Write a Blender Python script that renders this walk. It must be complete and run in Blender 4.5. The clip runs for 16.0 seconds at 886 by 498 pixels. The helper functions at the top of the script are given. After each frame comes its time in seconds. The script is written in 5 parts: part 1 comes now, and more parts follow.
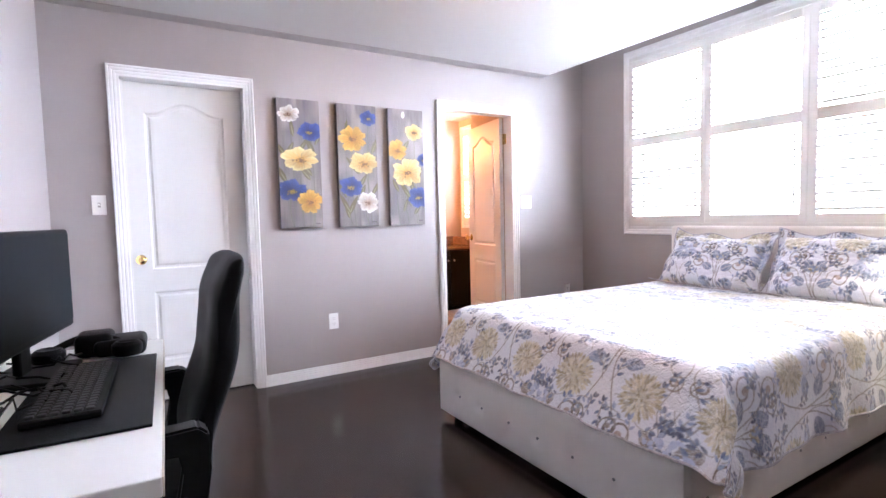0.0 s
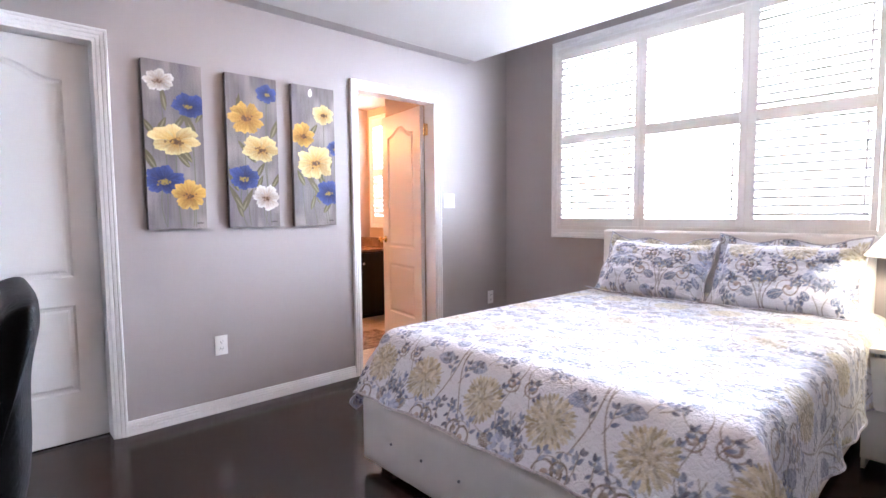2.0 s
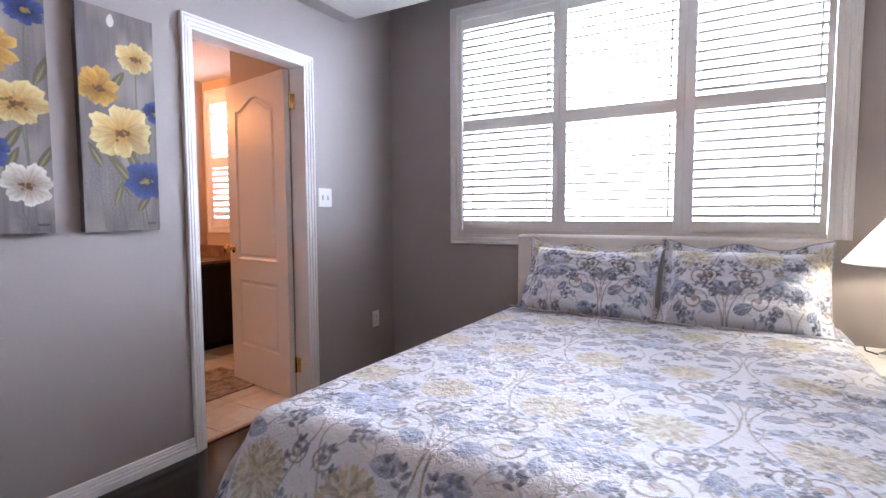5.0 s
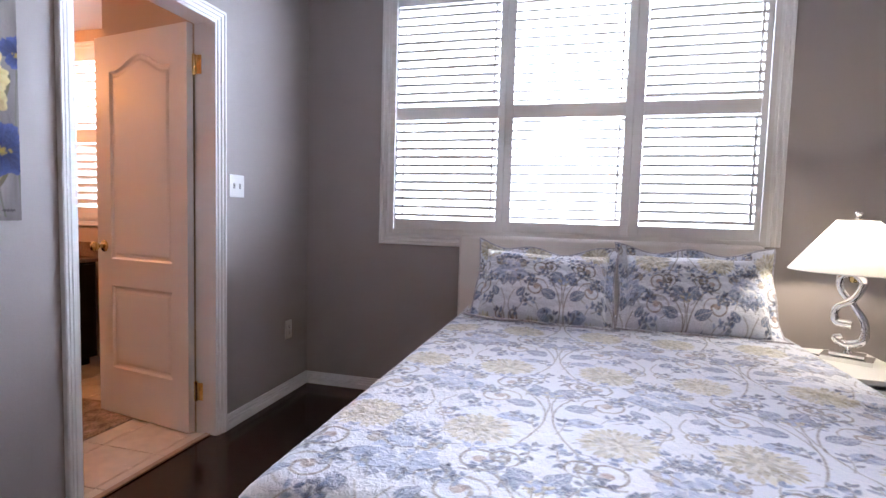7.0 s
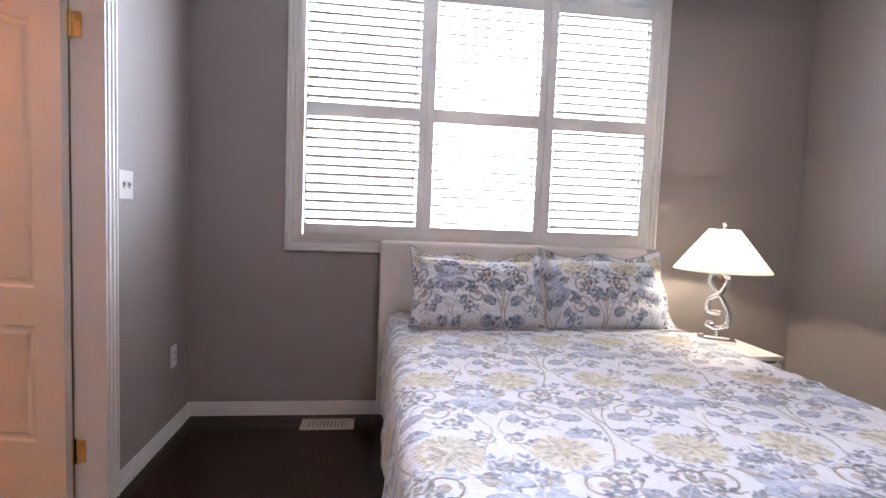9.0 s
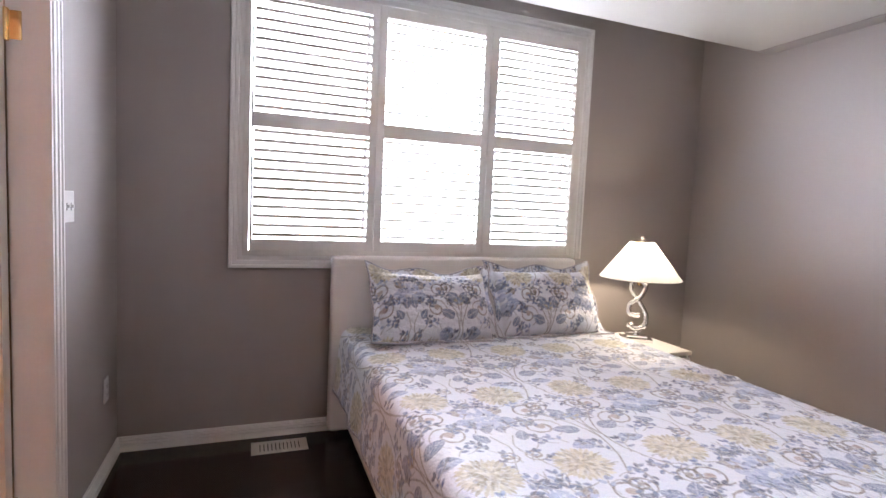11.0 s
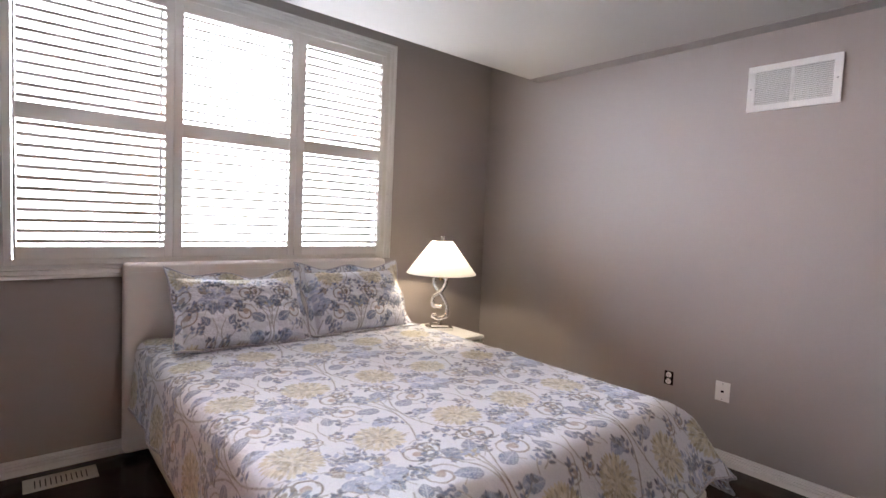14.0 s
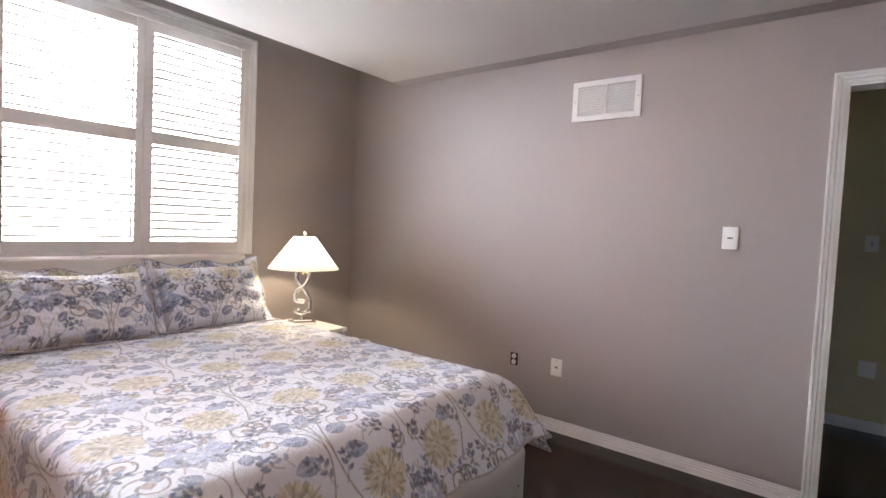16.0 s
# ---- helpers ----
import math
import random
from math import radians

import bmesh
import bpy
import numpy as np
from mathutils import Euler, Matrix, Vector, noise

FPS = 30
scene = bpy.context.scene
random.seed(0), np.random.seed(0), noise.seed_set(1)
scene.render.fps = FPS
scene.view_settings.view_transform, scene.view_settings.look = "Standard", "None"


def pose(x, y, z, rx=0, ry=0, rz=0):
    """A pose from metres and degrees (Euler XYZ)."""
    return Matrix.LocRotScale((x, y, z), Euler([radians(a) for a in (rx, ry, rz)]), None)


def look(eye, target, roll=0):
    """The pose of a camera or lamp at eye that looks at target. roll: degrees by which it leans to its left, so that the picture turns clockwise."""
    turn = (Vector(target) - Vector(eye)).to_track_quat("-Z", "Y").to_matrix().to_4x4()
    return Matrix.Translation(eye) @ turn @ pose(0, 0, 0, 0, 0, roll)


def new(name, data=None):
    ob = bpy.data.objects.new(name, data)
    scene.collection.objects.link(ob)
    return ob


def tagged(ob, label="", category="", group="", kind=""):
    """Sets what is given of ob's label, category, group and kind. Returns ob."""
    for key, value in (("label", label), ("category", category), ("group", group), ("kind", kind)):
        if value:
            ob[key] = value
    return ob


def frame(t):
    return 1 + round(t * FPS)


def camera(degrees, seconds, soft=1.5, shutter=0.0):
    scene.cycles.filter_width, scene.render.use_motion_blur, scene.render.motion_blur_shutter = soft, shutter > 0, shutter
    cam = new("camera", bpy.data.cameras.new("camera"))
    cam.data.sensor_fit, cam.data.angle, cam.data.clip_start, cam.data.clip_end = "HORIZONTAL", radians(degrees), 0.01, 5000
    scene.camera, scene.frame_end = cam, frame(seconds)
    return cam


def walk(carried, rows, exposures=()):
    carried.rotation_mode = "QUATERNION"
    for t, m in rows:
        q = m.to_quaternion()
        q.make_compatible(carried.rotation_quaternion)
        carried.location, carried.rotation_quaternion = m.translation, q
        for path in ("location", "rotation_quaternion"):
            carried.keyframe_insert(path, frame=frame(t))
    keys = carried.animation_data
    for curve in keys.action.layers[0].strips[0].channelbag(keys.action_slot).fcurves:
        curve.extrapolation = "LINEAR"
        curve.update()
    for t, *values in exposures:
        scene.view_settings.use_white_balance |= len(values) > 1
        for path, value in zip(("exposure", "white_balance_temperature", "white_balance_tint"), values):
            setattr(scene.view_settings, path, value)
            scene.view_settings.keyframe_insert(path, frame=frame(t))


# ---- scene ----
cam = camera(82.0, 16.0)
PATH = [
    (0, (0.979, 2.442, 1.158), (2.002, 4.156, 1.028), -1.4),
    (0.5, (1.023, 2.562, 1.18), (2.108, 4.237, 1.039), -1.2),
    (1, (1.052, 2.71, 1.203), (2.225, 4.323, 1.048), -0.8),
    (1.5, (1.086, 2.863, 1.198), (2.352, 4.403, 1.043), -0.5),
    (2, (1.159, 2.989, 1.177), (2.503, 4.462, 1.031), -0.5),
    (2.5, (1.238, 3.108, 1.178), (2.659, 4.508, 1.03), -0.3),
    (3, (1.306, 3.24, 1.178), (2.805, 4.556, 1.03), -0.2),
    (3.5, (1.37, 3.388, 1.184), (2.942, 4.616, 1.032), 0.1),
    (4, (1.433, 3.552, 1.179), (3.074, 4.685, 1.031), 0.1),
    (4.2, (1.481, 3.607, 1.158), (3.138, 4.718, 1.022), -0.2),
    (6.3, (1.726, 4.144, 1.167), (3.589, 4.857, 1.019), 1.2),
    (6.5, (1.728, 4.206, 1.148), (3.614, 4.858, 1.012), 1.2),
    (7, (1.755, 4.346, 1.152), (3.684, 4.858, 1.014), 1.6),
    (7.5, (1.76, 4.532, 1.133), (3.731, 4.847, 1.008), 1.8),
    (8, (1.757, 4.713, 1.164), (3.749, 4.818, 1.022), 2.0),
    (8.5, (1.773, 4.881, 1.179), (3.766, 4.788, 1.038), 2.2),
    (9, (1.798, 5.043, 1.204), (3.776, 4.786, 1.061), 2.3),
    (9.2, (1.828, 5.087, 1.208), (3.802, 4.791, 1.078), 2.7),
    (11.5, (1.825, 5.49, 1.326), (3.65, 4.686, 1.177), 2.4),
    (12, (1.809, 5.498, 1.313), (3.596, 4.609, 1.183), 2.4),
    (12.5, (1.766, 5.488, 1.344), (3.504, 4.508, 1.204), 2.3),
    (13, (1.727, 5.475, 1.342), (3.401, 4.389, 1.211), 2.4),
    (13.5, (1.696, 5.481, 1.339), (3.289, 4.278, 1.213), 2.4),
    (14, (1.644, 5.455, 1.336), (3.168, 4.166, 1.214), 2.5),
    (14.5, (1.595, 5.457, 1.327), (3.043, 4.083, 1.213), 2.5),
    (15, (1.534, 5.452, 1.313), (2.911, 4.006, 1.21), 2.4),
    (15.5, (1.451, 5.431, 1.301), (2.757, 3.92, 1.205), 2.4),
    (16, (1.386, 5.409, 1.297), (2.61, 3.83, 1.205), 2.7),
]
EXPOSURES = [(0.0, 1.75, 5780, 16), (1.5, 1.65, 5780, 16), (3.5, 1.0, 5780, 16), (7.0, 0.55, 5680, 16), (9.0, 0.78, 5930, 16), (12.5, 0.61, 6280, 16), (14.5, 0.46, 6430, 16), (16.0, 0.76, 6480, 16)]
walk(cam, [(t, look(eye, target, roll)) for t, eye, target, roll in PATH], EXPOSURES)

# ---- plan ----
W, E, S, N = 0.555, 4.77, 2.36, 6.075   # inner faces of the bedroom walls
ZC, ZH = 2.405, 2.74                     # lowered and full ceiling
XB = 4.25                               # edge of the lowered ceiling
TH = 0.114                              # wall thickness
CLX, CLY = 2.55, 4.30                   # middle of the ceiling light

# ---- light ----
world = bpy.data.worlds.new("world")
scene.world = world
world.use_nodes = True
wn = world.node_tree
sky = wn.nodes.new("ShaderNodeTexSky")
sky.sky_type = "NISHITA"
sky.sun_disc = False
sky.sun_elevation, sky.sun_rotation = radians(40), radians(200)
wn.links.new(sky.outputs[0], wn.nodes["Background"].inputs[0])
wn.nodes["Background"].inputs[1].default_value = 0.12
sun = new("sun", bpy.data.lights.new("sun", "SUN"))
sun.data.energy, sun.data.angle, sun.data.color = 2.5, radians(0.5), (1, 0.95, 0.88)
sun.matrix_world = look((-8, -3, 9), (2, 4, 0))


def area_lamp(name, m, sx, sy, watts, color):
    ob = new(name, bpy.data.lights.new(name, "AREA"))
    ob.data.shape, ob.data.size, ob.data.size_y = "RECTANGLE", sx, sy
    ob.data.energy, ob.data.color = watts, color
    ob.matrix_world = m
    return ob


def bulb(name, at, watts, color, size=0.03):
    ob = new(name, bpy.data.lights.new(name, "POINT"))
    ob.data.energy, ob.data.color, ob.data.shadow_soft_size = watts, color, size
    ob.location = at
    return ob


# the overcast sky over the roofs opposite, seen through both windows
area_lamp("sky_daylight", look((8.9, 5.2, 7.3), (0, 5.2, 7.3)), 44.0, 11.0, 64000, (0.83, 0.92, 1.0))
bulb("lamp_bulb", (4.33, 3.19, 1.08), 10.5, (1.0, 0.84, 0.57))
bulb("ceiling_bulb", (CLX, CLY, ZC - 0.19), 7, (1.0, 0.60, 0.32), 0.06)
bulb("vanity_bulb", (3.75, 8.10, 2.06), 27, (1.0, 0.35, 0.10), 0.05)


# ---- materials ----
def mat(name, color, rough=0.5, metal=0.0, bump=0.0, scale=40.0, vary=0.06, big=1.5, spec=0.5, second=None, coat=0.0):
    """A painted or plain surface: grain at `scale`, slow unevenness at `big`, fine relief."""
    m = bpy.data.materials.new(name)
    m.use_nodes = True
    nt = m.node_tree
    b = nt.nodes["Principled BSDF"]
    b.inputs["Roughness"].default_value = rough
    b.inputs["Metallic"].default_value = metal
    b.inputs["Specular IOR Level"].default_value = spec
    b.inputs["Coat Weight"].default_value = coat
    tc = nt.nodes.new("ShaderNodeTexCoord")
    fine = nt.nodes.new("ShaderNodeTexNoise")
    fine.inputs["Scale"].default_value = scale
    fine.inputs["Detail"].default_value = 6
    slow = nt.nodes.new("ShaderNodeTexNoise")
    slow.inputs["Scale"].default_value = big
    slow.inputs["Detail"].default_value = 3
    for n in (fine, slow):
        nt.links.new(tc.outputs["Object"], n.inputs["Vector"])
    mixf = nt.nodes.new("ShaderNodeMath")
    mixf.operation = "ADD"
    nt.links.new(fine.outputs["Fac"], mixf.inputs[0])
    nt.links.new(slow.outputs["Fac"], mixf.inputs[1])
    ramp = nt.nodes.new("ShaderNodeValToRGB")
    half = nt.nodes.new("ShaderNodeMath")
    half.operation = "MULTIPLY"
    half.inputs[1].default_value = 0.5
    nt.links.new(mixf.outputs[0], half.inputs[0])
    nt.links.new(half.outputs[0], ramp.inputs[0])
    c2 = second if second else tuple(min(1, c * (1 + vary)) for c in color)
    c1 = tuple(c * (1 - vary) for c in color)
    ramp.color_ramp.elements[0].position, ramp.color_ramp.elements[0].color = 0.35, (*c1, 1)
    ramp.color_ramp.elements[1].position, ramp.color_ramp.elements[1].color = 0.65, (*c2, 1)
    nt.links.new(ramp.outputs[0], b.inputs["Base Color"])
    rr = nt.nodes.new("ShaderNodeMapRange")
    rr.inputs["To Min"].default_value, rr.inputs["To Max"].default_value = max(0.02, rough - 0.05), min(1, rough + 0.06)
    nt.links.new(slow.outputs["Fac"], rr.inputs["Value"])
    nt.links.new(rr.outputs[0], b.inputs["Roughness"])
    if bump:
        bp = nt.nodes.new("ShaderNodeBump")
        bp.inputs["Strength"].default_value = bump
        bp.inputs["Distance"].default_value = 0.004
        nt.links.new(fine.outputs["Fac"], bp.inputs["Height"])
        nt.links.new(bp.outputs[0], b.inputs["Normal"])
    return m


def glow(name, color, strength):
    m = bpy.data.materials.new(name)
    m.use_nodes = True
    nt = m.node_tree
    nt.nodes.remove(nt.nodes["Principled BSDF"])
    e = nt.nodes.new("ShaderNodeEmission")
    e.inputs[0].default_value, e.inputs[1].default_value = (*color, 1), strength
    nt.links.new(e.outputs[0], nt.nodes["Material Output"].inputs[0])
    return m


def glass(name):
    m = bpy.data.materials.new(name)
    m.use_nodes = True
    b = m.node_tree.nodes["Principled BSDF"]
    b.inputs["Transmission Weight"].default_value = 1
    b.inputs["Roughness"].default_value = 0.0
    b.inputs["IOR"].default_value = 1.45
    b.inputs["Base Color"].default_value = (0.97, 0.99, 0.98, 1)
    return m


M_WALL = mat("wall_paint", (0.345, 0.307, 0.298), 0.50, bump=0.10, scale=260, vary=0.03, big=0.8, spec=0.65)
M_CEIL = mat("ceiling_paint", (0.56, 0.545, 0.53), 0.8, bump=0.25, scale=180, vary=0.02, big=1.0, spec=0.2)
M_TRIM = mat("white_trim_paint", (0.80, 0.79, 0.79), 0.35, bump=0.03, scale=120, vary=0.02, big=3)
M_DOOR = mat("white_door_paint", (0.72, 0.71, 0.70), 0.38, bump=0.05, scale=160, vary=0.02, big=2)
M_SHUT = mat("shutter_paint", (0.72, 0.70, 0.685), 0.3, vary=0.02, big=3)
M_FLOOR = mat("espresso_laminate", (0.022, 0.011, 0.009), 0.17, bump=0.02, scale=60, vary=0.12, big=3, spec=0.30)
M_BRASS = mat("polished_brass", (0.72, 0.53, 0.24), 0.16, metal=1.0, vary=0.08, big=30)
M_CHROME = mat("chrome", (0.82, 0.82, 0.82), 0.08, metal=1.0, vary=0.03, big=30)
M_PLASTIC = mat("white_plastic", (0.80, 0.79, 0.78), 0.3, vary=0.01)
M_BLACK = mat("black_plastic", (0.006, 0.006, 0.007), 0.5, spec=0.13, vary=0.1, scale=200, bump=0.03)
M_LEATHER = mat("black_leather", (0.005, 0.005, 0.006), 0.45, spec=0.10, bump=0.35, scale=220, vary=0.15, big=8)
M_WLEATHER = mat("white_leatherette", (0.78, 0.74, 0.72), 0.42, bump=0.15, scale=250, vary=0.03, big=5)
M_WFURN = mat("white_lacquer", (0.80, 0.79, 0.77), 0.3, vary=0.015, big=4)
M_GAPSHADE = mat("gap_shade_black", (0.01, 0.01, 0.01), 0.8)
M_GLASS = glass("window_glass")
M_VINYL = mat("white_vinyl", (0.8, 0.8, 0.8), 0.4)
M_BATHWALL = mat("bath_wall_paint", (0.52, 0.41, 0.31), 0.6, bump=0.08, scale=240, vary=0.03)
M_HALL = mat("hall_paint", (0.56, 0.49, 0.32), 0.65, bump=0.08, scale=240, vary=0.03)
M_TILE = mat("beige_tile", (0.62, 0.54, 0.44), 0.25, vary=0.10, scale=14, big=3, bump=0.04)
M_GROUT = mat("grout", (0.35, 0.30, 0.25), 0.9, bump=0.2, scale=300)
M_VANITY = mat("black_brown_vanity", (0.007, 0.006, 0.005), 0.45, vary=0.2, spec=0.2)
M_STONE = mat("brown_stone_top", (0.20, 0.13, 0.09), 0.2, vary=0.35, scale=60, big=8)


# ---- mesh helpers ----
def finish(name, bm, material, smooth=False):
    bmesh.ops.recalc_face_normals(bm, faces=bm.faces)
    me = bpy.data.meshes.new(name)
    bm.to_mesh(me)
    bm.free()
    if material:
        me.materials.append(material)
    if smooth:
        me.polygons.foreach_set("use_smooth", [True] * len(me.polygons))
        me.set_sharp_from_angle(angle=radians(40))
    return me


def part(name, bm, material, parent=None, label="", smooth=False):
    ob = new(name, finish(name, bm, material, smooth))
    if parent:
        ob.parent = parent
        ob.matrix_parent_inverse = parent.matrix_world.inverted()
    if label:
        tagged(ob, label)
    return ob


def empty(name, at=(0, 0, 0), label="", category="", group="", kind=""):
    ob = new(name)
    ob.empty_display_size = 0.05
    ob.matrix_world = Matrix.Translation(at)
    bpy.context.view_layer.update()
    return tagged(ob, label, category, group, kind)


def add_box(bm, a, b, bevel=0.0, m=None, seg=2):
    """A box from corner a to corner b, its edges rounded, joined into bm."""
    t = bmesh.new()
    bmesh.ops.create_cube(t, size=1)
    for v in t.verts:
        v.co = Vector((a[i] + (b[i] - a[i]) * (v.co[i] + 0.5) for i in range(3)))
    if bevel:
        bmesh.ops.bevel(t, geom=t.edges[:], offset=bevel, segments=seg, affect="EDGES", profile=0.5)
    return merge(bm, t, m)


def merge(bm, t, m=None):
    if m is not None:
        t.transform(m)
    me = bpy.data.meshes.new("tmp")
    t.to_mesh(me)
    t.free()
    bm.from_mesh(me)
    bpy.data.meshes.remove(me)
    return bm


def box(a, b, bevel=0.0, m=None, seg=2):
    return add_box(bmesh.new(), a, b, bevel, m, seg)


def lathe(profile, at=(0, 0, 0), axis="z", n=28):
    """A turned body from (radius, height) pairs."""
    bm = bmesh.new()
    rings = []
    for r, h in profile:
        ring = []
        for k in range(n):
            a = 2 * math.pi * k / n
            p = (r * math.cos(a), r * math.sin(a), h)
            if axis == "y":
                p = (p[0], p[2], p[1])
            elif axis == "x":
                p = (p[2], p[0], p[1])
            ring.append(bm.verts.new(Vector(p) + Vector(at)))
        rings.append(ring)
    for r0, r1 in zip(rings, rings[1:]):
        for k in range(n):
            bm.faces.new((r0[k], r0[(k + 1) % n], r1[(k + 1) % n], r1[k]))
    if profile[0][0] > 1e-4:
        bm.faces.new(rings[0][::-1])
    if profile[-1][0] > 1e-4:
        bm.faces.new(rings[-1])
    bmesh.ops.remove_doubles(bm, verts=bm.verts, dist=1e-5)
    return bm


def tube(points, radius, n=10, closed=False):
    """A round bar along points; radius is a number or one per point."""
    bm = bmesh.new()
    pts = [Vector(p) for p in points]
    rings = []
    up = Vector((0, 0, 1))
    for i, p in enumerate(pts):
        a = pts[i - 1] if i or closed else p
        b = pts[(i + 1) % len(pts)] if i + 1 < len(pts) or closed else p
        d = (b - a).normalized()
        side = d.cross(up)
        if side.length < 0.05:
            side = d.cross(Vector((0, 1, 0)))
        side.normalize()
        if rings and side.dot(last) < 0:
            side = -side
        last = side
        q = d.cross(side).normalized()
        r = radius[i] if hasattr(radius, "__len__") else radius
        rings.append([bm.verts.new(p + r * (math.cos(2 * math.pi * k / n) * side + math.sin(2 * math.pi * k / n) * q)) for k in range(n)])
    pairs = list(zip(rings, rings[1:]))
    if closed:
        pairs.append((rings[-1], rings[0]))
    for r0, r1 in pairs:
        for k in range(n):
            bm.faces.new((r0[k], r0[(k + 1) % n], r1[(k + 1) % n], r1[k]))
    if not closed:
        bm.faces.new(rings[0][::-1])
        bm.faces.new(rings[-1])
    return bm


def glide(ctrl, per=7):
    """A smooth line through the control points."""
    c = [Vector(p) for p in ctrl]
    c = [2 * c[0] - c[1]] + c + [2 * c[-1] - c[-2]]
    out = []
    for a, b, d, e in zip(c, c[1:], c[2:], c[3:]):
        for k in range(per):
            f = k / per
            out.append(0.5 * (2 * b + (d - a) * f + (2 * a - 5 * b + 4 * d - e) * f * f + (3 * b - a - 3 * d + e) * f ** 3))
    return out + [c[-2]]


def wall(name, axis, face, back, a0, a1, z0, z1, holes, material, label):
    """A wall with thickness from face to back; holes are (a0, a1, z0, z1) and go through it."""
    us = sorted({a0, a1, *[h[0] for h in holes], *[h[1] for h in holes]})
    zs = sorted({z0, z1, *[min(max(h[2], z0), z1) for h in holes], *[h[3] for h in holes]})
    full = {}
    for i in range(len(us) - 1):
        for j in range(len(zs) - 1):
            u, z = (us[i] + us[i + 1]) / 2, (zs[j] + zs[j + 1]) / 2
            full[i, j] = not any(h[0] < u < h[1] and h[2] < z < h[3] for h in holes)
    bm = bmesh.new()

    def p(u, d, z):
        return bm.verts.new((u, d, z) if axis == "x" else (d, u, z))
    for (i, j), ok in full.items():
        if not ok:
            continue
        c = [(us[i], zs[j]), (us[i + 1], zs[j]), (us[i + 1], zs[j + 1]), (us[i], zs[j + 1])]
        for d in (face, back):
            bm.faces.new([p(u, d, z) for u, z in c])
        for k, n in enumerate(((i, j - 1), (i + 1, j), (i, j + 1), (i - 1, j))):
            if not full.get(n, False):
                (ua, za), (ub, zb) = c[k], c[(k + 1) % 4]
                bm.faces.new([p(ua, face, za), p(ub, face, zb), p(ub, back, zb), p(ua, back, za)])
    bmesh.ops.remove_doubles(bm, verts=bm.verts, dist=1e-5)
    ob = part(name, bm, material)
    return tagged(ob, label, "wall", kind="structure")


def sweep(profile, path, closed=False, flat="z"):
    """A moulding: a (out, along) profile carried round a path with mitred corners.
    path: points in 2D; the profile's first number goes to the left of the way, its second stands off the plane."""
    bm = bmesh.new()
    rings = []
    pts = [Vector(p) for p in path]
    for i, p in enumerate(pts):
        d0 = (p - pts[i - 1]).normalized() if i else (pts[1] - p).normalized()
        d1 = (pts[i + 1] - p).normalized() if i + 1 < len(pts) else d0
        n0, n1 = Vector((-d0.y, d0.x)), Vector((-d1.y, d1.x))
        m = (n0 + n1)
        m = m / max(0.2, m.dot(n0)) if m.length > 1e-6 else n0
        rings.append([(p + m * o, s) for o, s in profile])
    vs = [[bm.verts.new((q.x, q.y, s)) for q, s in r] for r in rings]
    for r0, r1 in zip(vs, vs[1:]):
        for k in range(len(profile)):
            k2 = (k + 1) % len(profile)
            bm.faces.new((r0[k], r0[k2], r1[k2], r1[k]))
    bm.faces.new(vs[0][::-1])
    bm.faces.new(vs[-1])
    return bm


# ---- the shell ----
D1 = (0.916, 1.640)     # closed door in the north wall
D2 = (3.161, 3.901)     # bathroom doorway
D3 = (0.60, 1.404)      # doorway to the hall
DH = 2.049
WY, WZ = (3.405, 5.492), (1.025, 2.48)
wall_n = wall("wall_north", "x", N, N + TH, W - TH, E + TH, 0, ZH, [(*D1, -1, DH), (*D2, -1, DH)], M_WALL, "grey painted plaster wall with two door openings")
wall_s = wall("wall_south", "x", S, S - TH, W - TH, E + TH, 0, ZH, [(*D3, -1, DH)], M_WALL, "grey painted plaster wall with an open doorway")
wall_e = wall("wall_east", "y", E, E + TH + 0.04, S - TH, N + TH, -0.02, ZH, [(*WY, *WZ)], M_WALL, "grey painted plaster wall with a wide window")
wall_w = wall("wall_west", "y", W, W - TH, S, N, 0, ZH, [], M_WALL, "plain grey painted plaster wall behind the desk")
tagged(part("floor", box((W - 0.2, 0.4, -0.10), (E + 0.1, N + TH + 0.005, 0.0)), M_FLOOR), "dark espresso glossy wooden floor", "floor", kind="structure")
low = box((W, S, ZC), (XB, N, ZH), 0.0)
ceil = tagged(part("ceiling", low, M_CEIL), "white textured lowered ceiling", "ceiling", kind="structure")
tagged(part("ceiling_recess", box((XB, S, ZH), (E, N, ZH + 0.1)), M_CEIL), "white recessed ceiling strip above the window", "ceiling", kind="structure")
# unseen slab, added above the ceilings to stop light leaking in
tagged(part("roof_slab", box((W - 0.2, 0.3, ZH + 0.1), (E + 0.2, 9.2, ZH + 0.2)), M_CEIL), "unseen plain slab over the rooms, added to shut out sky and sun", "ceiling", kind="structure")
BW = 0.11
tagged(part("ceiling_border_north", box((W, N - BW, ZC - 0.004), (XB, N, ZC)), M_WALL), "grey painted smooth ceiling border", "trim", kind="structure")
tagged(part("ceiling_border_south", box((W, S, ZC - 0.004), (XB, S + BW, ZC)), M_WALL), "grey painted smooth ceiling border", "trim", kind="structure")

# profile of the door casing: (across, proud)
CASING = [(0, 0), (0, 0.01), (0.00264, 0.012), (0.0141, 0.013), (0.0158, 0.0095), (0.0185, 0.0095), (0.0211, 0.016), (0.0317, 0.018), (0.0334, 0.0135), (0.0361, 0.0135), (0.0387, 0.021), (0.0475, 0.022), (0.051, 0.018), (0.051, 0)]


WIN_CASING = [(a * 1.37, p) for a, p in CASING]


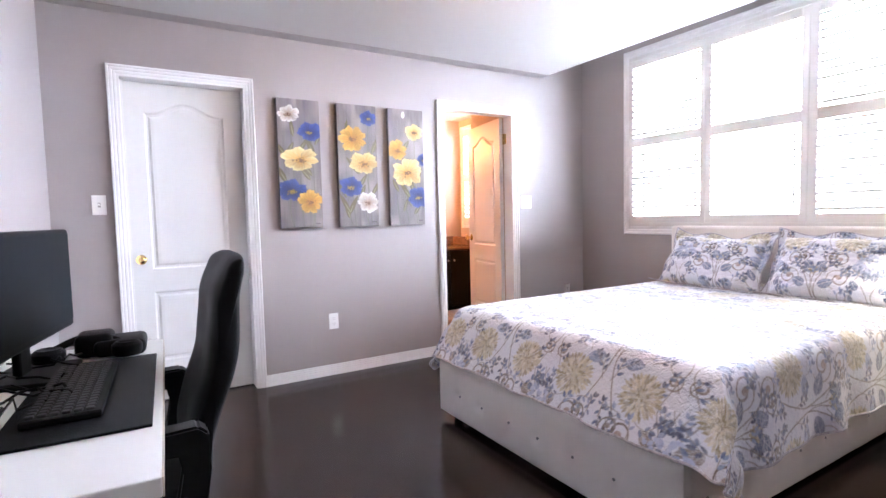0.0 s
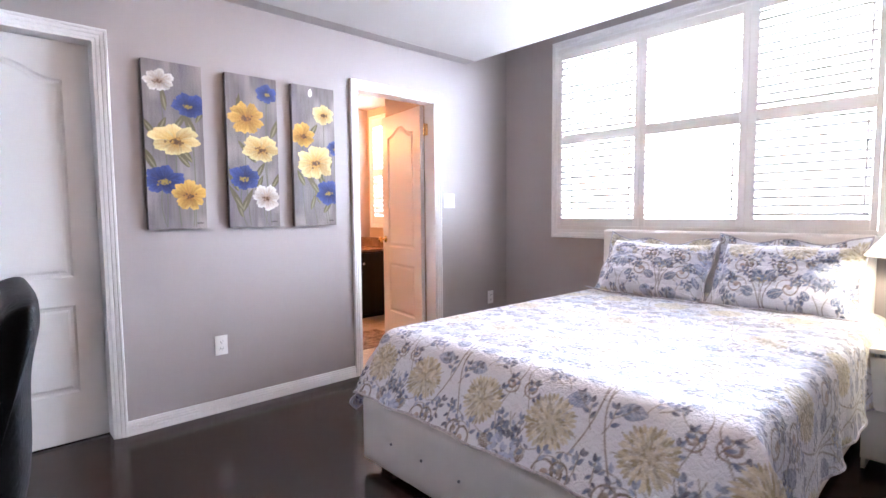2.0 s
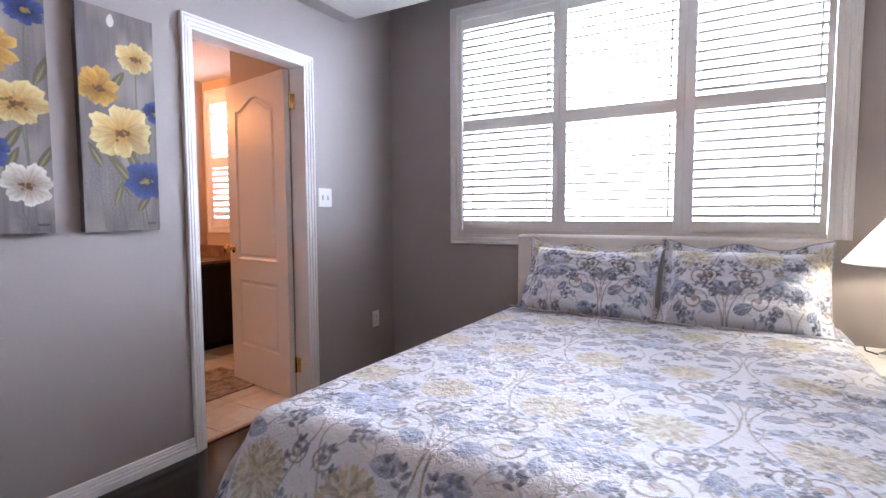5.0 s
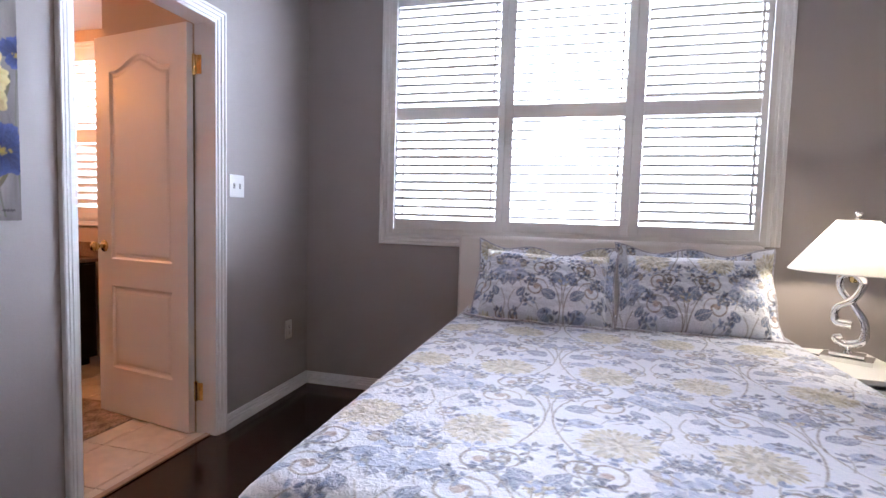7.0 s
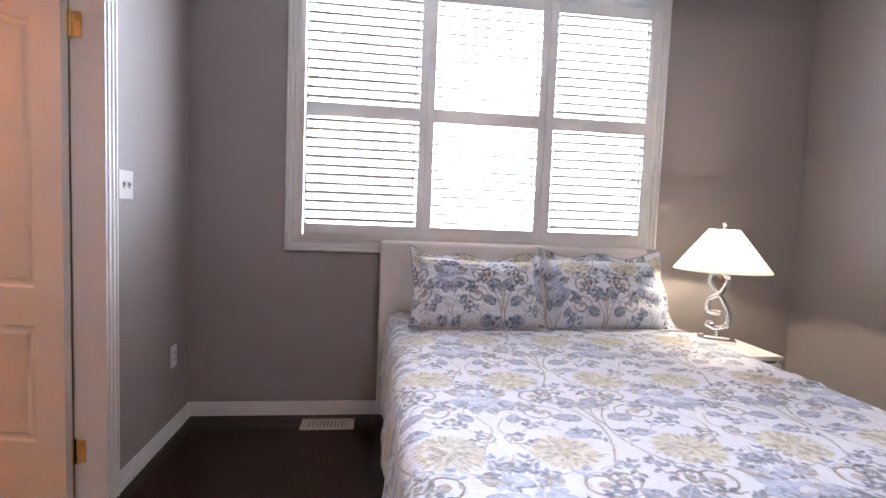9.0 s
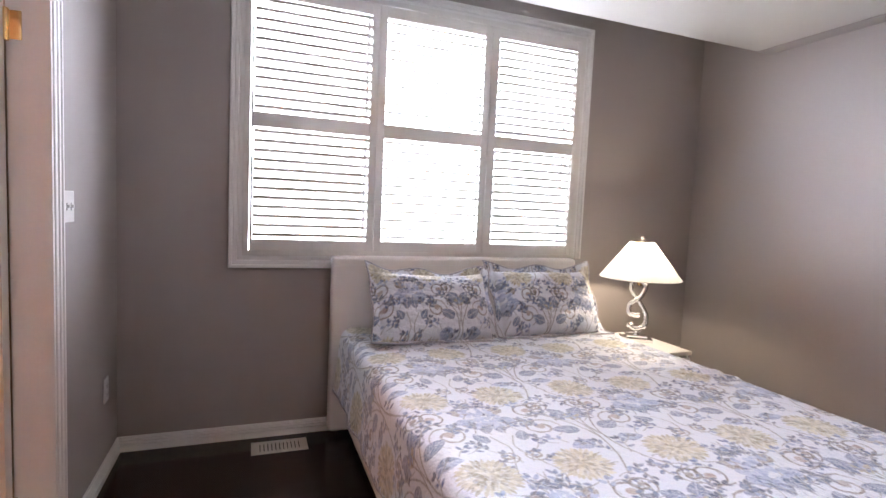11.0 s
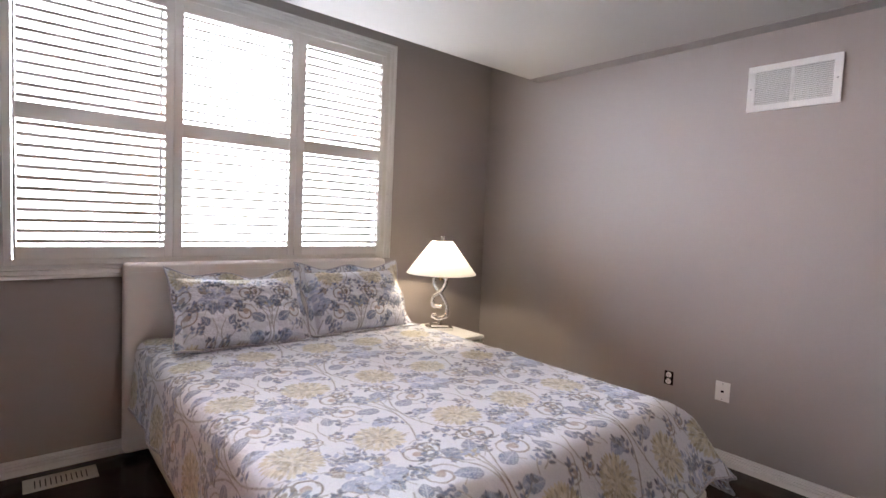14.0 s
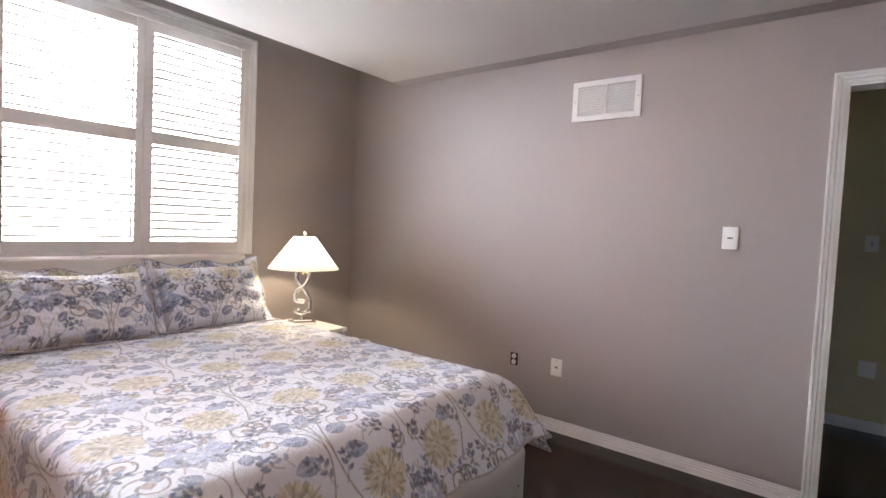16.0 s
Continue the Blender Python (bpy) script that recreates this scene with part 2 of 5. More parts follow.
def casing(name, x0, x1, h, y, sgn, label):
    """U-shaped casing round an opening in an x-running wall; sgn is the side that it stands out to."""
    bm = sweep(CASING, [(x1, 0), (x1, h), (x0, h), (x0, 0)][::-1])
    bm.transform(Matrix(((1, 0, 0, 0), (0, 0, sgn, y), (0, 1, 0, 0), (0, 0, 0, 1))))
    return tagged(part(name, bm, M_TRIM), label, "trim", kind="structure")


def jamb(name, x0, x1, h, y0, y1):
    bm = box((x0, y0, 0), (x0 + 0.014, y1, h), 0.001)
    add_box(bm, (x1 - 0.014, y0, 0), (x1, y1, h), 0.001)
    add_box(bm, (x0 + 0.014, y0, h - 0.014), (x1 - 0.014, y1, h), 0.001)
    return tagged(part(name, bm, M_TRIM), "white painted door jamb lining the opening", "trim", kind="structure")


for name, d, y, sgn in (("door_casing_closet", D1, N, -1), ("door_casing_bathroom", D2, N, -1), ("door_casing_hall", D3, S, 1), ("door_casing_hall_back", D3, S - TH, -1)):
    casing(name, d[0], d[1], DH, y, sgn, "white moulded wooden door casing")
jamb("door_jamb_closet", *D1, DH, N - 0.006, N + TH)
jamb("door_jamb_bathroom", *D2, DH, N - 0.006, N + TH)
jamb("door_jamb_hall", *D3, DH, S - TH, S + 0.006)

BASE = [(0, 0), (0.017, 0), (0.017, 0.031), (0.006, 0.033), (0.006, 0.038), (0.015, 0.040), (0.015, 0.047), (0.005, 0.049), (0.005, 0.054), (0.012, 0.056), (0.012, 0.061), (0.004, 0.063), (0.004, 0.067), (0.009, 0.069), (0.008, 0.076), (0, 0.078)]


def baseboard(name, pts):
    """pts run so that the room lies to the left."""
    bm = sweep(BASE, pts)
    return tagged(part(name, bm, M_TRIM), "white stepped wooden baseboard", "trim", kind="structure")


baseboard("baseboard_north_middle", [(D2[0] - 0.051, N), (D1[1] + 0.051, N)])
baseboard("baseboard_corner", [(W, S), (D3[0] - 0.051, S)])
baseboard("baseboard_west", [(D1[0] - 0.051, N), (W, N), (W, S + 0.02)])
baseboard("baseboard_east", [(D3[1] + 0.051, S), (E, S), (E, N), (D2[1] + 0.051, N)])

# ---- window with shutters ----
win = empty("window_1", (E, 4.45, 1.0), "wide window with white plantation shutters, louvres open to bright daylight", "window", kind="structure")
bm = sweep(WIN_CASING, [(WY[0], WZ[0]), (WY[0], WZ[1]), (WY[1], WZ[1]), (WY[1], WZ[0]), (WY[0], WZ[0])])
bm.transform(Matrix(((0, 0, -1, E), (1, 0, 0, 0), (0, 1, 0, 0), (0, 0, 0, 1))))
part("window_casing", bm, M_TRIM, win)
bm = bmesh.new()
XW0, XW1 = E - 0.032, E + TH + 0.03
for a, b in (((XW0, WY[0], WZ[0]), (XW1, WY[0] + 0.03, WZ[1])), ((XW0, WY[1] - 0.03, WZ[0]), (XW1, WY[1], WZ[1])),
             ((XW0, WY[0] + 0.03, WZ[0]), (XW1, WY[1] - 0.03, WZ[0] + 0.03)), ((XW0, WY[0] + 0.03, WZ[1] - 0.03), (XW1, WY[1] - 0.03, WZ[1]))):
    add_box(bm, a, b, 0.002)
for y in (4.0875, 4.7855):
    add_box(bm, (4.764, y - 0.03, WZ[0] + 0.03), (4.80, y + 0.03, WZ[1] - 0.03), 0.002)
part("shutter_frame", bm, M_SHUT, win)
PANELS = ((3.4385, 4.0872, 3.470, 4.034, 13, 8, 0.0155), (4.0878, 4.7852, 4.132, 4.740, 6, -14, 0.0115), (4.7858, 5.4570, 4.828, 5.446, 4, 4, 0.0175))
ZB, ZM0, ZM1, ZT, ZTOP = 1.115, 1.712, 1.790, 2.385, 2.4465
XS0, XS1 = 4.734, 4.762


def shutter_panel(p0, p1, o0, o1, tilt, tilt_up, nose):
    body = bmesh.new()
    zb = WZ[0] + 0.0302
    add_box(body, (XS0, p0, zb), (XS1, o0, ZTOP), 0.003)
    add_box(body, (XS0, o1, zb), (XS1, p1, ZTOP), 0.003)
    for a, b in ((zb, ZB), (ZM0, ZM1), (ZT, ZTOP)):
        add_box(body, (XS0 + 0.001, o0, a), (XS1 - 0.001, o1, b), 0.002)
    panel = part("shutter_panel", body, M_SHUT, win)
    slat = bmesh.new()
    hw, ht = 0.030, nose / 2
    ring = [(-hw, -ht * 0.72), (-hw + 0.003, -ht), (hw - 0.006, -ht * 0.8), (hw, -ht * 0.4), (hw, ht * 0.4), (hw - 0.006, ht * 0.8), (-hw + 0.003, ht), (-hw, ht * 0.72)]
    n = len(ring)
    half = (o1 - o0) / 2 - 0.002
    v0 = [slat.verts.new((x, -half, z)) for x, z in ring]
    v1 = [slat.verts.new((x, half, z)) for x, z in ring]
    for k in range(n):
        slat.faces.new((v0[k], v0[(k + 1) % n], v1[(k + 1) % n], v1[k]))
    slat.faces.new(v0[::-1])
    slat.faces.new(v1)
    me = finish("louvre", slat, M_SHUT, True)
    for lo, hi, tl in ((ZB, ZM0, tilt), (ZM1, ZT, tilt_up)):
        count = 12
        for k in range(count):
            ob = new("louvre", me)
            ob.parent = panel
            ob.matrix_world = pose(0.5 * (XS0 + XS1), (o0 + o1) / 2, lo + (hi - lo) * (k + 0.5) / count, 0, tl + random.uniform(-1, 1), 0)
    for zz in ((0.5 * (ZB + ZM0)), 0.5 * (ZM1 + ZT)):
        part("tilt_rod", box((XS0 - 0.022, o0 + 0.02, zz - 0.27), (XS0 - 0.014, o0 + 0.03, zz + 0.27), 0.002), M_SHUT, panel)
    return panel


for p in PANELS:
    shutter_panel(*p)
bm = bmesh.new()
for y0, y1 in ((3.405, 4.10), (4.10, 4.80), (4.80, 5.492)):
    for a, b in (((y0, WZ[0]), (y0 + 0.03, WZ[1])), ((y1 - 0.03, WZ[0]), (y1, WZ[1])), ((y0 + 0.03, WZ[0]), (y1 - 0.03, WZ[0] + 0.04)), ((y0 + 0.03, WZ[1] - 0.04), (y1 - 0.03, WZ[1]))):
        add_box(bm, (E + 0.115, a[0], a[1]), (E + 0.155, b[0], b[1]))
part("window_sash", bm, M_VINYL, win)
pane = part("pane", box((E + 0.130, 3.43, 1.06), (E + 0.136, 5.47, 2.45)), M_GLASS, win)
pane.visible_shadow = False
M_SKY = glow("overcast_backdrop", (0.97, 0.98, 1.0), 5.0)
tagged(part("backdrop_sky", box((9.0, -20, -5), (9.05, 31, 14)), M_SKY), "bright overcast sky outside the windows", "sky", kind="structure")


# ---- doors ----
def arch_outline(x0, x1, z0, z1, rise, inset=0.0):
    """Outline of a door panel with a bell-shaped top."""
    x0, x1, z0 = x0 + inset, x1 - inset, z0 + inset
    pts = [(x0, z0), (x1, z0)]
    n = 24 if rise else 1
    for k in range(n + 1):
        f = k / n
        s = 0.5 - 0.5 * math.cos(2 * math.pi * min(max((f - 0.06) / 0.88, 0), 1))
        pts.append((x1 + (x0 - x1) * f, z1 - inset + rise * s))
    return pts


def door_leaf(w, h, parent, knob_left, knob_name="knob"):
    """A two-panel moulded leaf, from x=0 (hinge side at x=w if knob_left), thickness in y from 0 to 0.035."""
    T = 0.035
    bm = bmesh.new()
    px0, px1 = 0.115, w - 0.115
    panels = ((px0, px1, 0.255, 0.705, 0.0), (px0, px1, 0.85, h - 0.185, 0.07))
    outer = [(0, 0), (w, 0), (w, h), (0, h)]
    for y, face in ((0.0, -1), (T, 1)):
        rings = []
        edges = []
        ov = [bm.verts.new((x, y, z)) for x, z in outer]
        edges += [bm.edges.new((ov[k], ov[(k + 1) % 4])) for k in range(4)]
        for x0, x1, z0, z1, rise in panels:
            loops = []
            for inset, depth in ((0, 0), (0.010, 0.009), (0.022, 0.010), (0.034, 0.004), (0.052, 0.003)):
                o = arch_outline(x0, x1, z0, z1, rise, inset)
                loops.append([bm.verts.new((x, y - face * depth, z)) for x, z in o])
            n = len(loops[0])
            edges += [bm.edges.new((loops[0][k], loops[0][(k + 1) % n])) for k in range(n)]
            for a, b in zip(loops, loops[1:]):
                for k in range(n):
                    bm.faces.new((a[k], a[(k + 1) % n], b[(k + 1) % n], b[k]))
            bm.faces.new(loops[-1])
        bmesh.ops.triangle_fill(bm, use_beauty=True, edges=edges)
        rings.append(ov)
        if y == 0:
            first = ov
    for k in range(4):
        bm.faces.new((first[k], first[(k + 1) % 4], ov[(k + 1) % 4], ov[k]))
    leaf = part("door_leaf", bm, M_DOOR, parent)
    kx = 0.055 if knob_left else w - 0.055
    kz = 0.915
    for y, s in ((0, -1), (T, 1)):
        k = lathe([(0.0, 0), (0.031, 0.0), (0.031, 0.004), (0.022, 0.010), (0.011, 0.014), (0.010, 0.030), (0.018, 0.036), (0.026, 0.046), (0.027, 0.056), (0.020, 0.066), (0.006, 0.070), (0.0, 0.070)], axis="y")
        if s < 0:
            k.transform(Matrix.Diagonal((1, -1, 1, 1)))
        k.transform(Matrix.Translation((kx, y, kz)))
        part(knob_name, k, M_BRASS, parent, "polished brass door knob", True)
    return leaf


def hinge(parent, x, y, z):
    bm = box((x - 0.002, y - 0.042, z - 0.045), (x + 0.0025, y, z + 0.045), 0.0005)
    add_box(bm, (x, y - 0.002, z - 0.045), (x + 0.020, y + 0.001, z + 0.045), 0.0005)
    merge(bm, tube([(x, y, z - 0.05), (x, y, z + 0.05)], 0.009))
    return part("hinge", bm, M_BRASS, parent, "shiny brass butt hinge", True)


d1 = empty("door_1", (D1[0], N + 0.09, 0), "closed white two-panel moulded door with a brass knob", "door", kind="structure")
door_leaf(D1[1] - D1[0] - 0.034, 2.019, d1, True)
for ch in d1.children:
    ch.matrix_parent_inverse = Matrix.Identity(4)
d1.matrix_world = pose(D1[0] + 0.017, N + 0.088, 0.012)
d2 = empty("door_2", (0, 0, 0), "white two-panel moulded door standing open into the bathroom", "door", kind="structure")
door_leaf(0.697, 2.019, d2, False)
for ch in d2.children:
    ch.matrix_parent_inverse = Matrix.Identity(4)
d2.matrix_world = pose(D2[1] - 0.024, N + TH + 0.001, 0.012, 0, 0, 80.5)
bpy.context.view_layer.update()
for z in (0.22, 1.84):
    hinge(d2, D2[1] - 0.021, N + TH - 0.003, z)
tagged(part("stop_strip", box((D1[0] + 0.0145, N + 0.076, 0), (D1[0] + 0.026, N + 0.087, DH - 0.014)), M_TRIM), "white door stop strip", "trim", kind="structure")
# added board, coloured black for the shade in the door's gaps
tagged(part("closet_back", box((D1[0] - 0.1, N + TH + 0.25, -0.1), (D1[1] + 0.1, N + TH + 0.3, 2.2)), M_GAPSHADE), "added black board that keeps the gaps round the closed door dark", "wall", kind="structure")

# ---- bathroom shell ----
BN = 8.30
wall("wall_bath_north", "x", BN, BN + TH, 2.4, E + TH, -0.02, ZH, [], M_BATHWALL, "warm beige bathroom wall")
wall("wall_bath_west", "y", 2.5, 2.5 - TH, N + TH, BN, -0.02, ZH, [], M_BATHWALL, "warm beige bathroom wall")
BWY, BWZ = (7.60, 8.20), (1.04, 2.28)
wall("wall_bath_east", "y", E, E + TH, N + TH, BN, -0.02, ZH, [(*BWY, *BWZ)], M_BATHWALL, "warm beige bathroom wall with a shuttered window")
tagged(part("ceiling_bath", box((2.5, N + TH, 2.42), (E, BN, 2.5)), M_CEIL), "white bathroom ceiling", "ceiling", kind="structure")
tagged(part("wall_bath_south", box((2.5, N + TH, 0), (D2[0] - 0.001, N + TH + 0.004, ZH)), M_BATHWALL), "beige paint on the bathroom side", "wall", kind="structure")

# added partition: blocks the vanity light so the hinge gap stays dark
wall("wall_bath_closet", "y", 3.985, 4.10, N + TH, 6.86, -0.02, 2.42, [], M_BATHWALL, "added beige partition that keeps the hinge gap of the open door dark")

# ---- hall shell ----
HS = 0.80
wall("wall_hall_south", "x", HS, HS - TH, -0.6, 2.6, -0.02, ZH, [], M_HALL, "dim olive beige hall wall")
wall("wall_hall_east", "y", 2.5, 2.5 + TH, HS, S - TH, -0.02, ZH, [], M_HALL, "dim olive beige hall wall")
wall("wall_hall_west", "y", 0.0, -TH, HS, S - TH, -0.02, ZH, [], M_HALL, "dim olive beige hall wall")
tagged(part("ceiling_hall", box((-0.1, HS, 2.42), (2.6, S - TH, 2.5)), M_CEIL), "white hall ceiling", "ceiling", kind="structure")
tagged(part("floor_hall_side", box((-0.2, 0.6, -0.10), (W - 0.2, S, 0.0)), M_FLOOR), "dark espresso wooden hall floor", "floor", kind="structure")
baseboard("baseboard_hall", [(0.0, HS), (2.5, HS)])

# ---- printed patterns, kept as colours on a fine mesh ----
def printed(name, rough=0.8, bump=0.35, scale=240.0, sheen=0.0, spec=0.25, pucker=0.0):
    """A surface that carries its print in the mesh's colours, with a woven grain."""
    m = bpy.data.materials.new(name)
    m.use_nodes = True
    nt = m.node_tree
    b = nt.nodes["Principled BSDF"]
    b.inputs["Roughness"].default_value = rough
    b.inputs["Specular IOR Level"].default_value = spec
    b.inputs["Sheen Weight"].default_value = sheen
    a = nt.nodes.new("ShaderNodeVertexColor")
    a.layer_name = "print"
    tc = nt.nodes.new("ShaderNodeTexCoord")
    no = nt.nodes.new("ShaderNodeTexNoise")
    no.inputs["Scale"].default_value, no.inputs["Detail"].default_value = scale, 4
    nt.links.new(tc.outputs["Object"], no.inputs["Vector"])
    mr = nt.nodes.new("ShaderNodeMapRange")
    mr.inputs["To Min"].default_value, mr.inputs["To Max"].default_value = 0.88, 1.08
    nt.links.new(no.outputs["Fac"], mr.inputs["Value"])
    mx = nt.nodes.new("ShaderNodeVectorMath")
    mx.operation = "SCALE"
    nt.links.new(a.outputs["Color"], mx.inputs[0])
    nt.links.new(mr.outputs[0], mx.inputs["Scale"])
    nt.links.new(mx.outputs[0], b.inputs["Base Color"])
    bp = nt.nodes.new("ShaderNodeBump")
    bp.inputs["Strength"].default_value, bp.inputs["Distance"].default_value = bump, 0.003
    nt.links.new(no.outputs["Fac"], bp.inputs["Height"])
    if pucker:
        pk = nt.nodes.new("ShaderNodeTexNoise")
        pk.inputs["Scale"].default_value, pk.inputs["Detail"].default_value, pk.inputs["Distortion"].default_value = 62, 2, 0.8
        b2 = nt.nodes.new("ShaderNodeBump")
        b2.inputs["Strength"].default_value, b2.inputs["Distance"].default_value = pucker, 0.008
        nt.links.new(tc.outputs["Object"], pk.inputs["Vector"])
        nt.links.new(pk.outputs["Fac"], b2.inputs["Height"])
        nt.links.new(bp.outputs[0], b2.inputs["Normal"])
        nt.links.new(b2.outputs[0], b.inputs["Normal"])
    else:
        nt.links.new(bp.outputs[0], b.inputs["Normal"])
    return m


class Cloth:
    """A rectangle of colour samples, lu by lv metres, painted with motifs in metres."""

    def __init__(self, lu, lv, step, base):
        self.nu, self.nv, self.step = int(lu / step) + 1, int(lv / step) + 1, step
        self.u = np.linspace(0, lu, self.nu)
        self.v = np.linspace(0, lv, self.nv)
        self.rgb = np.empty((self.nu, self.nv, 3))
        self.rgb[:] = base

    def window(self, u, v, r):
        i0, i1 = np.searchsorted(self.u, (u - r, u + r))
        j0, j1 = np.searchsorted(self.v, (v - r, v + r))
        if i1 <= i0 or j1 <= j0:
            return None
        du, dv = np.meshgrid(self.u[i0:i1] - u, self.v[j0:j1] - v, indexing="ij")
        return slice(i0, i1), slice(j0, j1), du, dv

    def lay(self, w, mask, color):
        block = self.rgb[w[0], w[1]]
        block += mask[..., None] * (np.asarray(color) - block)

    def disc(self, u, v, r, color, alpha=1.0):
        w = self.window(u, v, r + self.step)
        if w:
            d = np.hypot(w[2], w[3])
            self.lay(w, alpha * np.clip((r - d) / self.step + 0.5, 0, 1), color)

    def stroke(self, pts, r, color, alpha=1.0):
        for (u0, v0, r0), (u1, v1, r1) in zip([(p[0], p[1], r) for p in pts], [(p[0], p[1], r) for p in pts[1:]]):
            n = max(1, int(math.hypot(u1 - u0, v1 - v0) / (0.8 * r + 0.001)))
            for k in range(n):
                self.disc(u0 + (u1 - u0) * k / n, v0 + (v1 - v0) * k / n, r0, color, alpha)

    def leaf(self, u, v, l, wd, ang, fill, rim=None, vein=None):
        """A pointed leaf whose stalk is at (u, v)."""
        cu, cv = u + math.cos(ang) * l / 2, v + math.sin(ang) * l / 2
        w = self.window(cu, cv, l * 0.6 + self.step)
        if not w:
            return
        p = (w[2] * math.cos(ang) + w[3] * math.sin(ang)) / (l / 2)
        q = (-w[2] * math.sin(ang) + w[3] * math.cos(ang))
        prof = wd / 2 * np.clip(1 - p * p, 0, 1) ** 0.75 * (1 - 0.25 * p)
        d = prof - np.abs(q)
        inside = np.clip(d / self.step + 0.5, 0, 1) * (np.abs(p) < 1)
        self.lay(w, inside, fill)
        if rim is not None:
            self.lay(w, inside * np.clip(1 - np.abs(d) / (0.0035 + self.step * 0.4), 0, 1), rim)
        if vein is not None:
            rib = np.clip(1 - np.abs(q) / (self.step * 0.8), 0, 1) + 0.8 * np.clip(1 - np.abs(((p * l / 2 - 1.2 * np.abs(q)) % 0.014) - 0.007) / (self.step * 0.7), 0, 1)
            self.lay(w, 0.7 * inside * np.clip(rib, 0, 1), vein)

    def dahlia(self, u, v, r, tones, rng):
        """A pompon bloom: rings of narrow petals, each a stroke of its own, with the cloth between them."""
        for k, (rr, n) in enumerate(((1.0, 34), (0.82, 30), (0.63, 24), (0.45, 17), (0.28, 11), (0.12, 6))):
            for q in range(n):
                a = 2 * math.pi * (q + 0.5 * (k % 2)) / n + rng.uniform(-0.05, 0.05)
                l = r * 0.30
                d = r * rr * rng.uniform(0.93, 1.04) - l
                self.leaf(u + d * math.cos(a), v + d * math.sin(a), l, max(0.30 * l, 2 * math.pi * r * rr / n * 0.70), a, tones[int(rng.integers(len(tones)))])


INK = {"blue": (0.115, 0.165, 0.335), "pale": (0.27, 0.35, 0.55), "navy": (0.052, 0.070, 0.160), "taupe": (0.25, 0.205, 0.19), "brown": (0.13, 0.10, 0.088),
       "rose": (0.40, 0.315, 0.30), "olive": (0.345, 0.305, 0.195), "straw": (0.55, 0.50, 0.37), "cream": (0.70, 0.655, 0.53)}
LINEN = (0.755, 0.785, 0.875)


def scroll(c, u, v, r, ang, turn, color, heart, width):
    """A stem that winds in on itself, thickening to a filled drop at its heart."""
    for k in range(170):
        f = k / 169
        a, rr = ang + turn * f * 1.45 * 2 * math.pi, r * (1 - 0.74 * f)
        c.disc(u + rr * math.cos(a), v + rr * math.sin(a), width * (0.7 + 1.1 * f), color)
    a = ang + turn * 1.45 * 2 * math.pi
    c.disc(u + 0.12 * r * math.cos(a), v + 0.12 * r * math.sin(a), r * 0.24, heart)


def sprig(c, u, v, length, ang, bend, rng, inks, scale):
    """A thin stalk set with almond leaflets on both sides."""
    pts = [(u, v)]
    n = max(4, int(length / (0.0150 * scale)))
    for k in range(n):
        ang += bend / n
        pts.append((pts[-1][0] + length / n * math.cos(ang), pts[-1][1] + length / n * math.sin(ang)))
        if k:
            side = 0.85 if k % 2 else -0.85
            ll = rng.uniform(0.023, 0.031) * scale
            c.leaf(pts[-1][0] + 0.003 * scale * math.cos(ang + side), pts[-1][1] + 0.003 * scale * math.sin(ang + side), ll, ll * 0.48, ang + side + rng.uniform(-0.2, 0.2), INK[inks[int(rng.integers(len(inks)))]])
    c.stroke(pts, 0.0013 * scale, INK["brown"], 0.8)
    c.leaf(pts[-1][0], pts[-1][1], 0.026 * scale, 0.014 * scale, ang, INK[inks[0]])


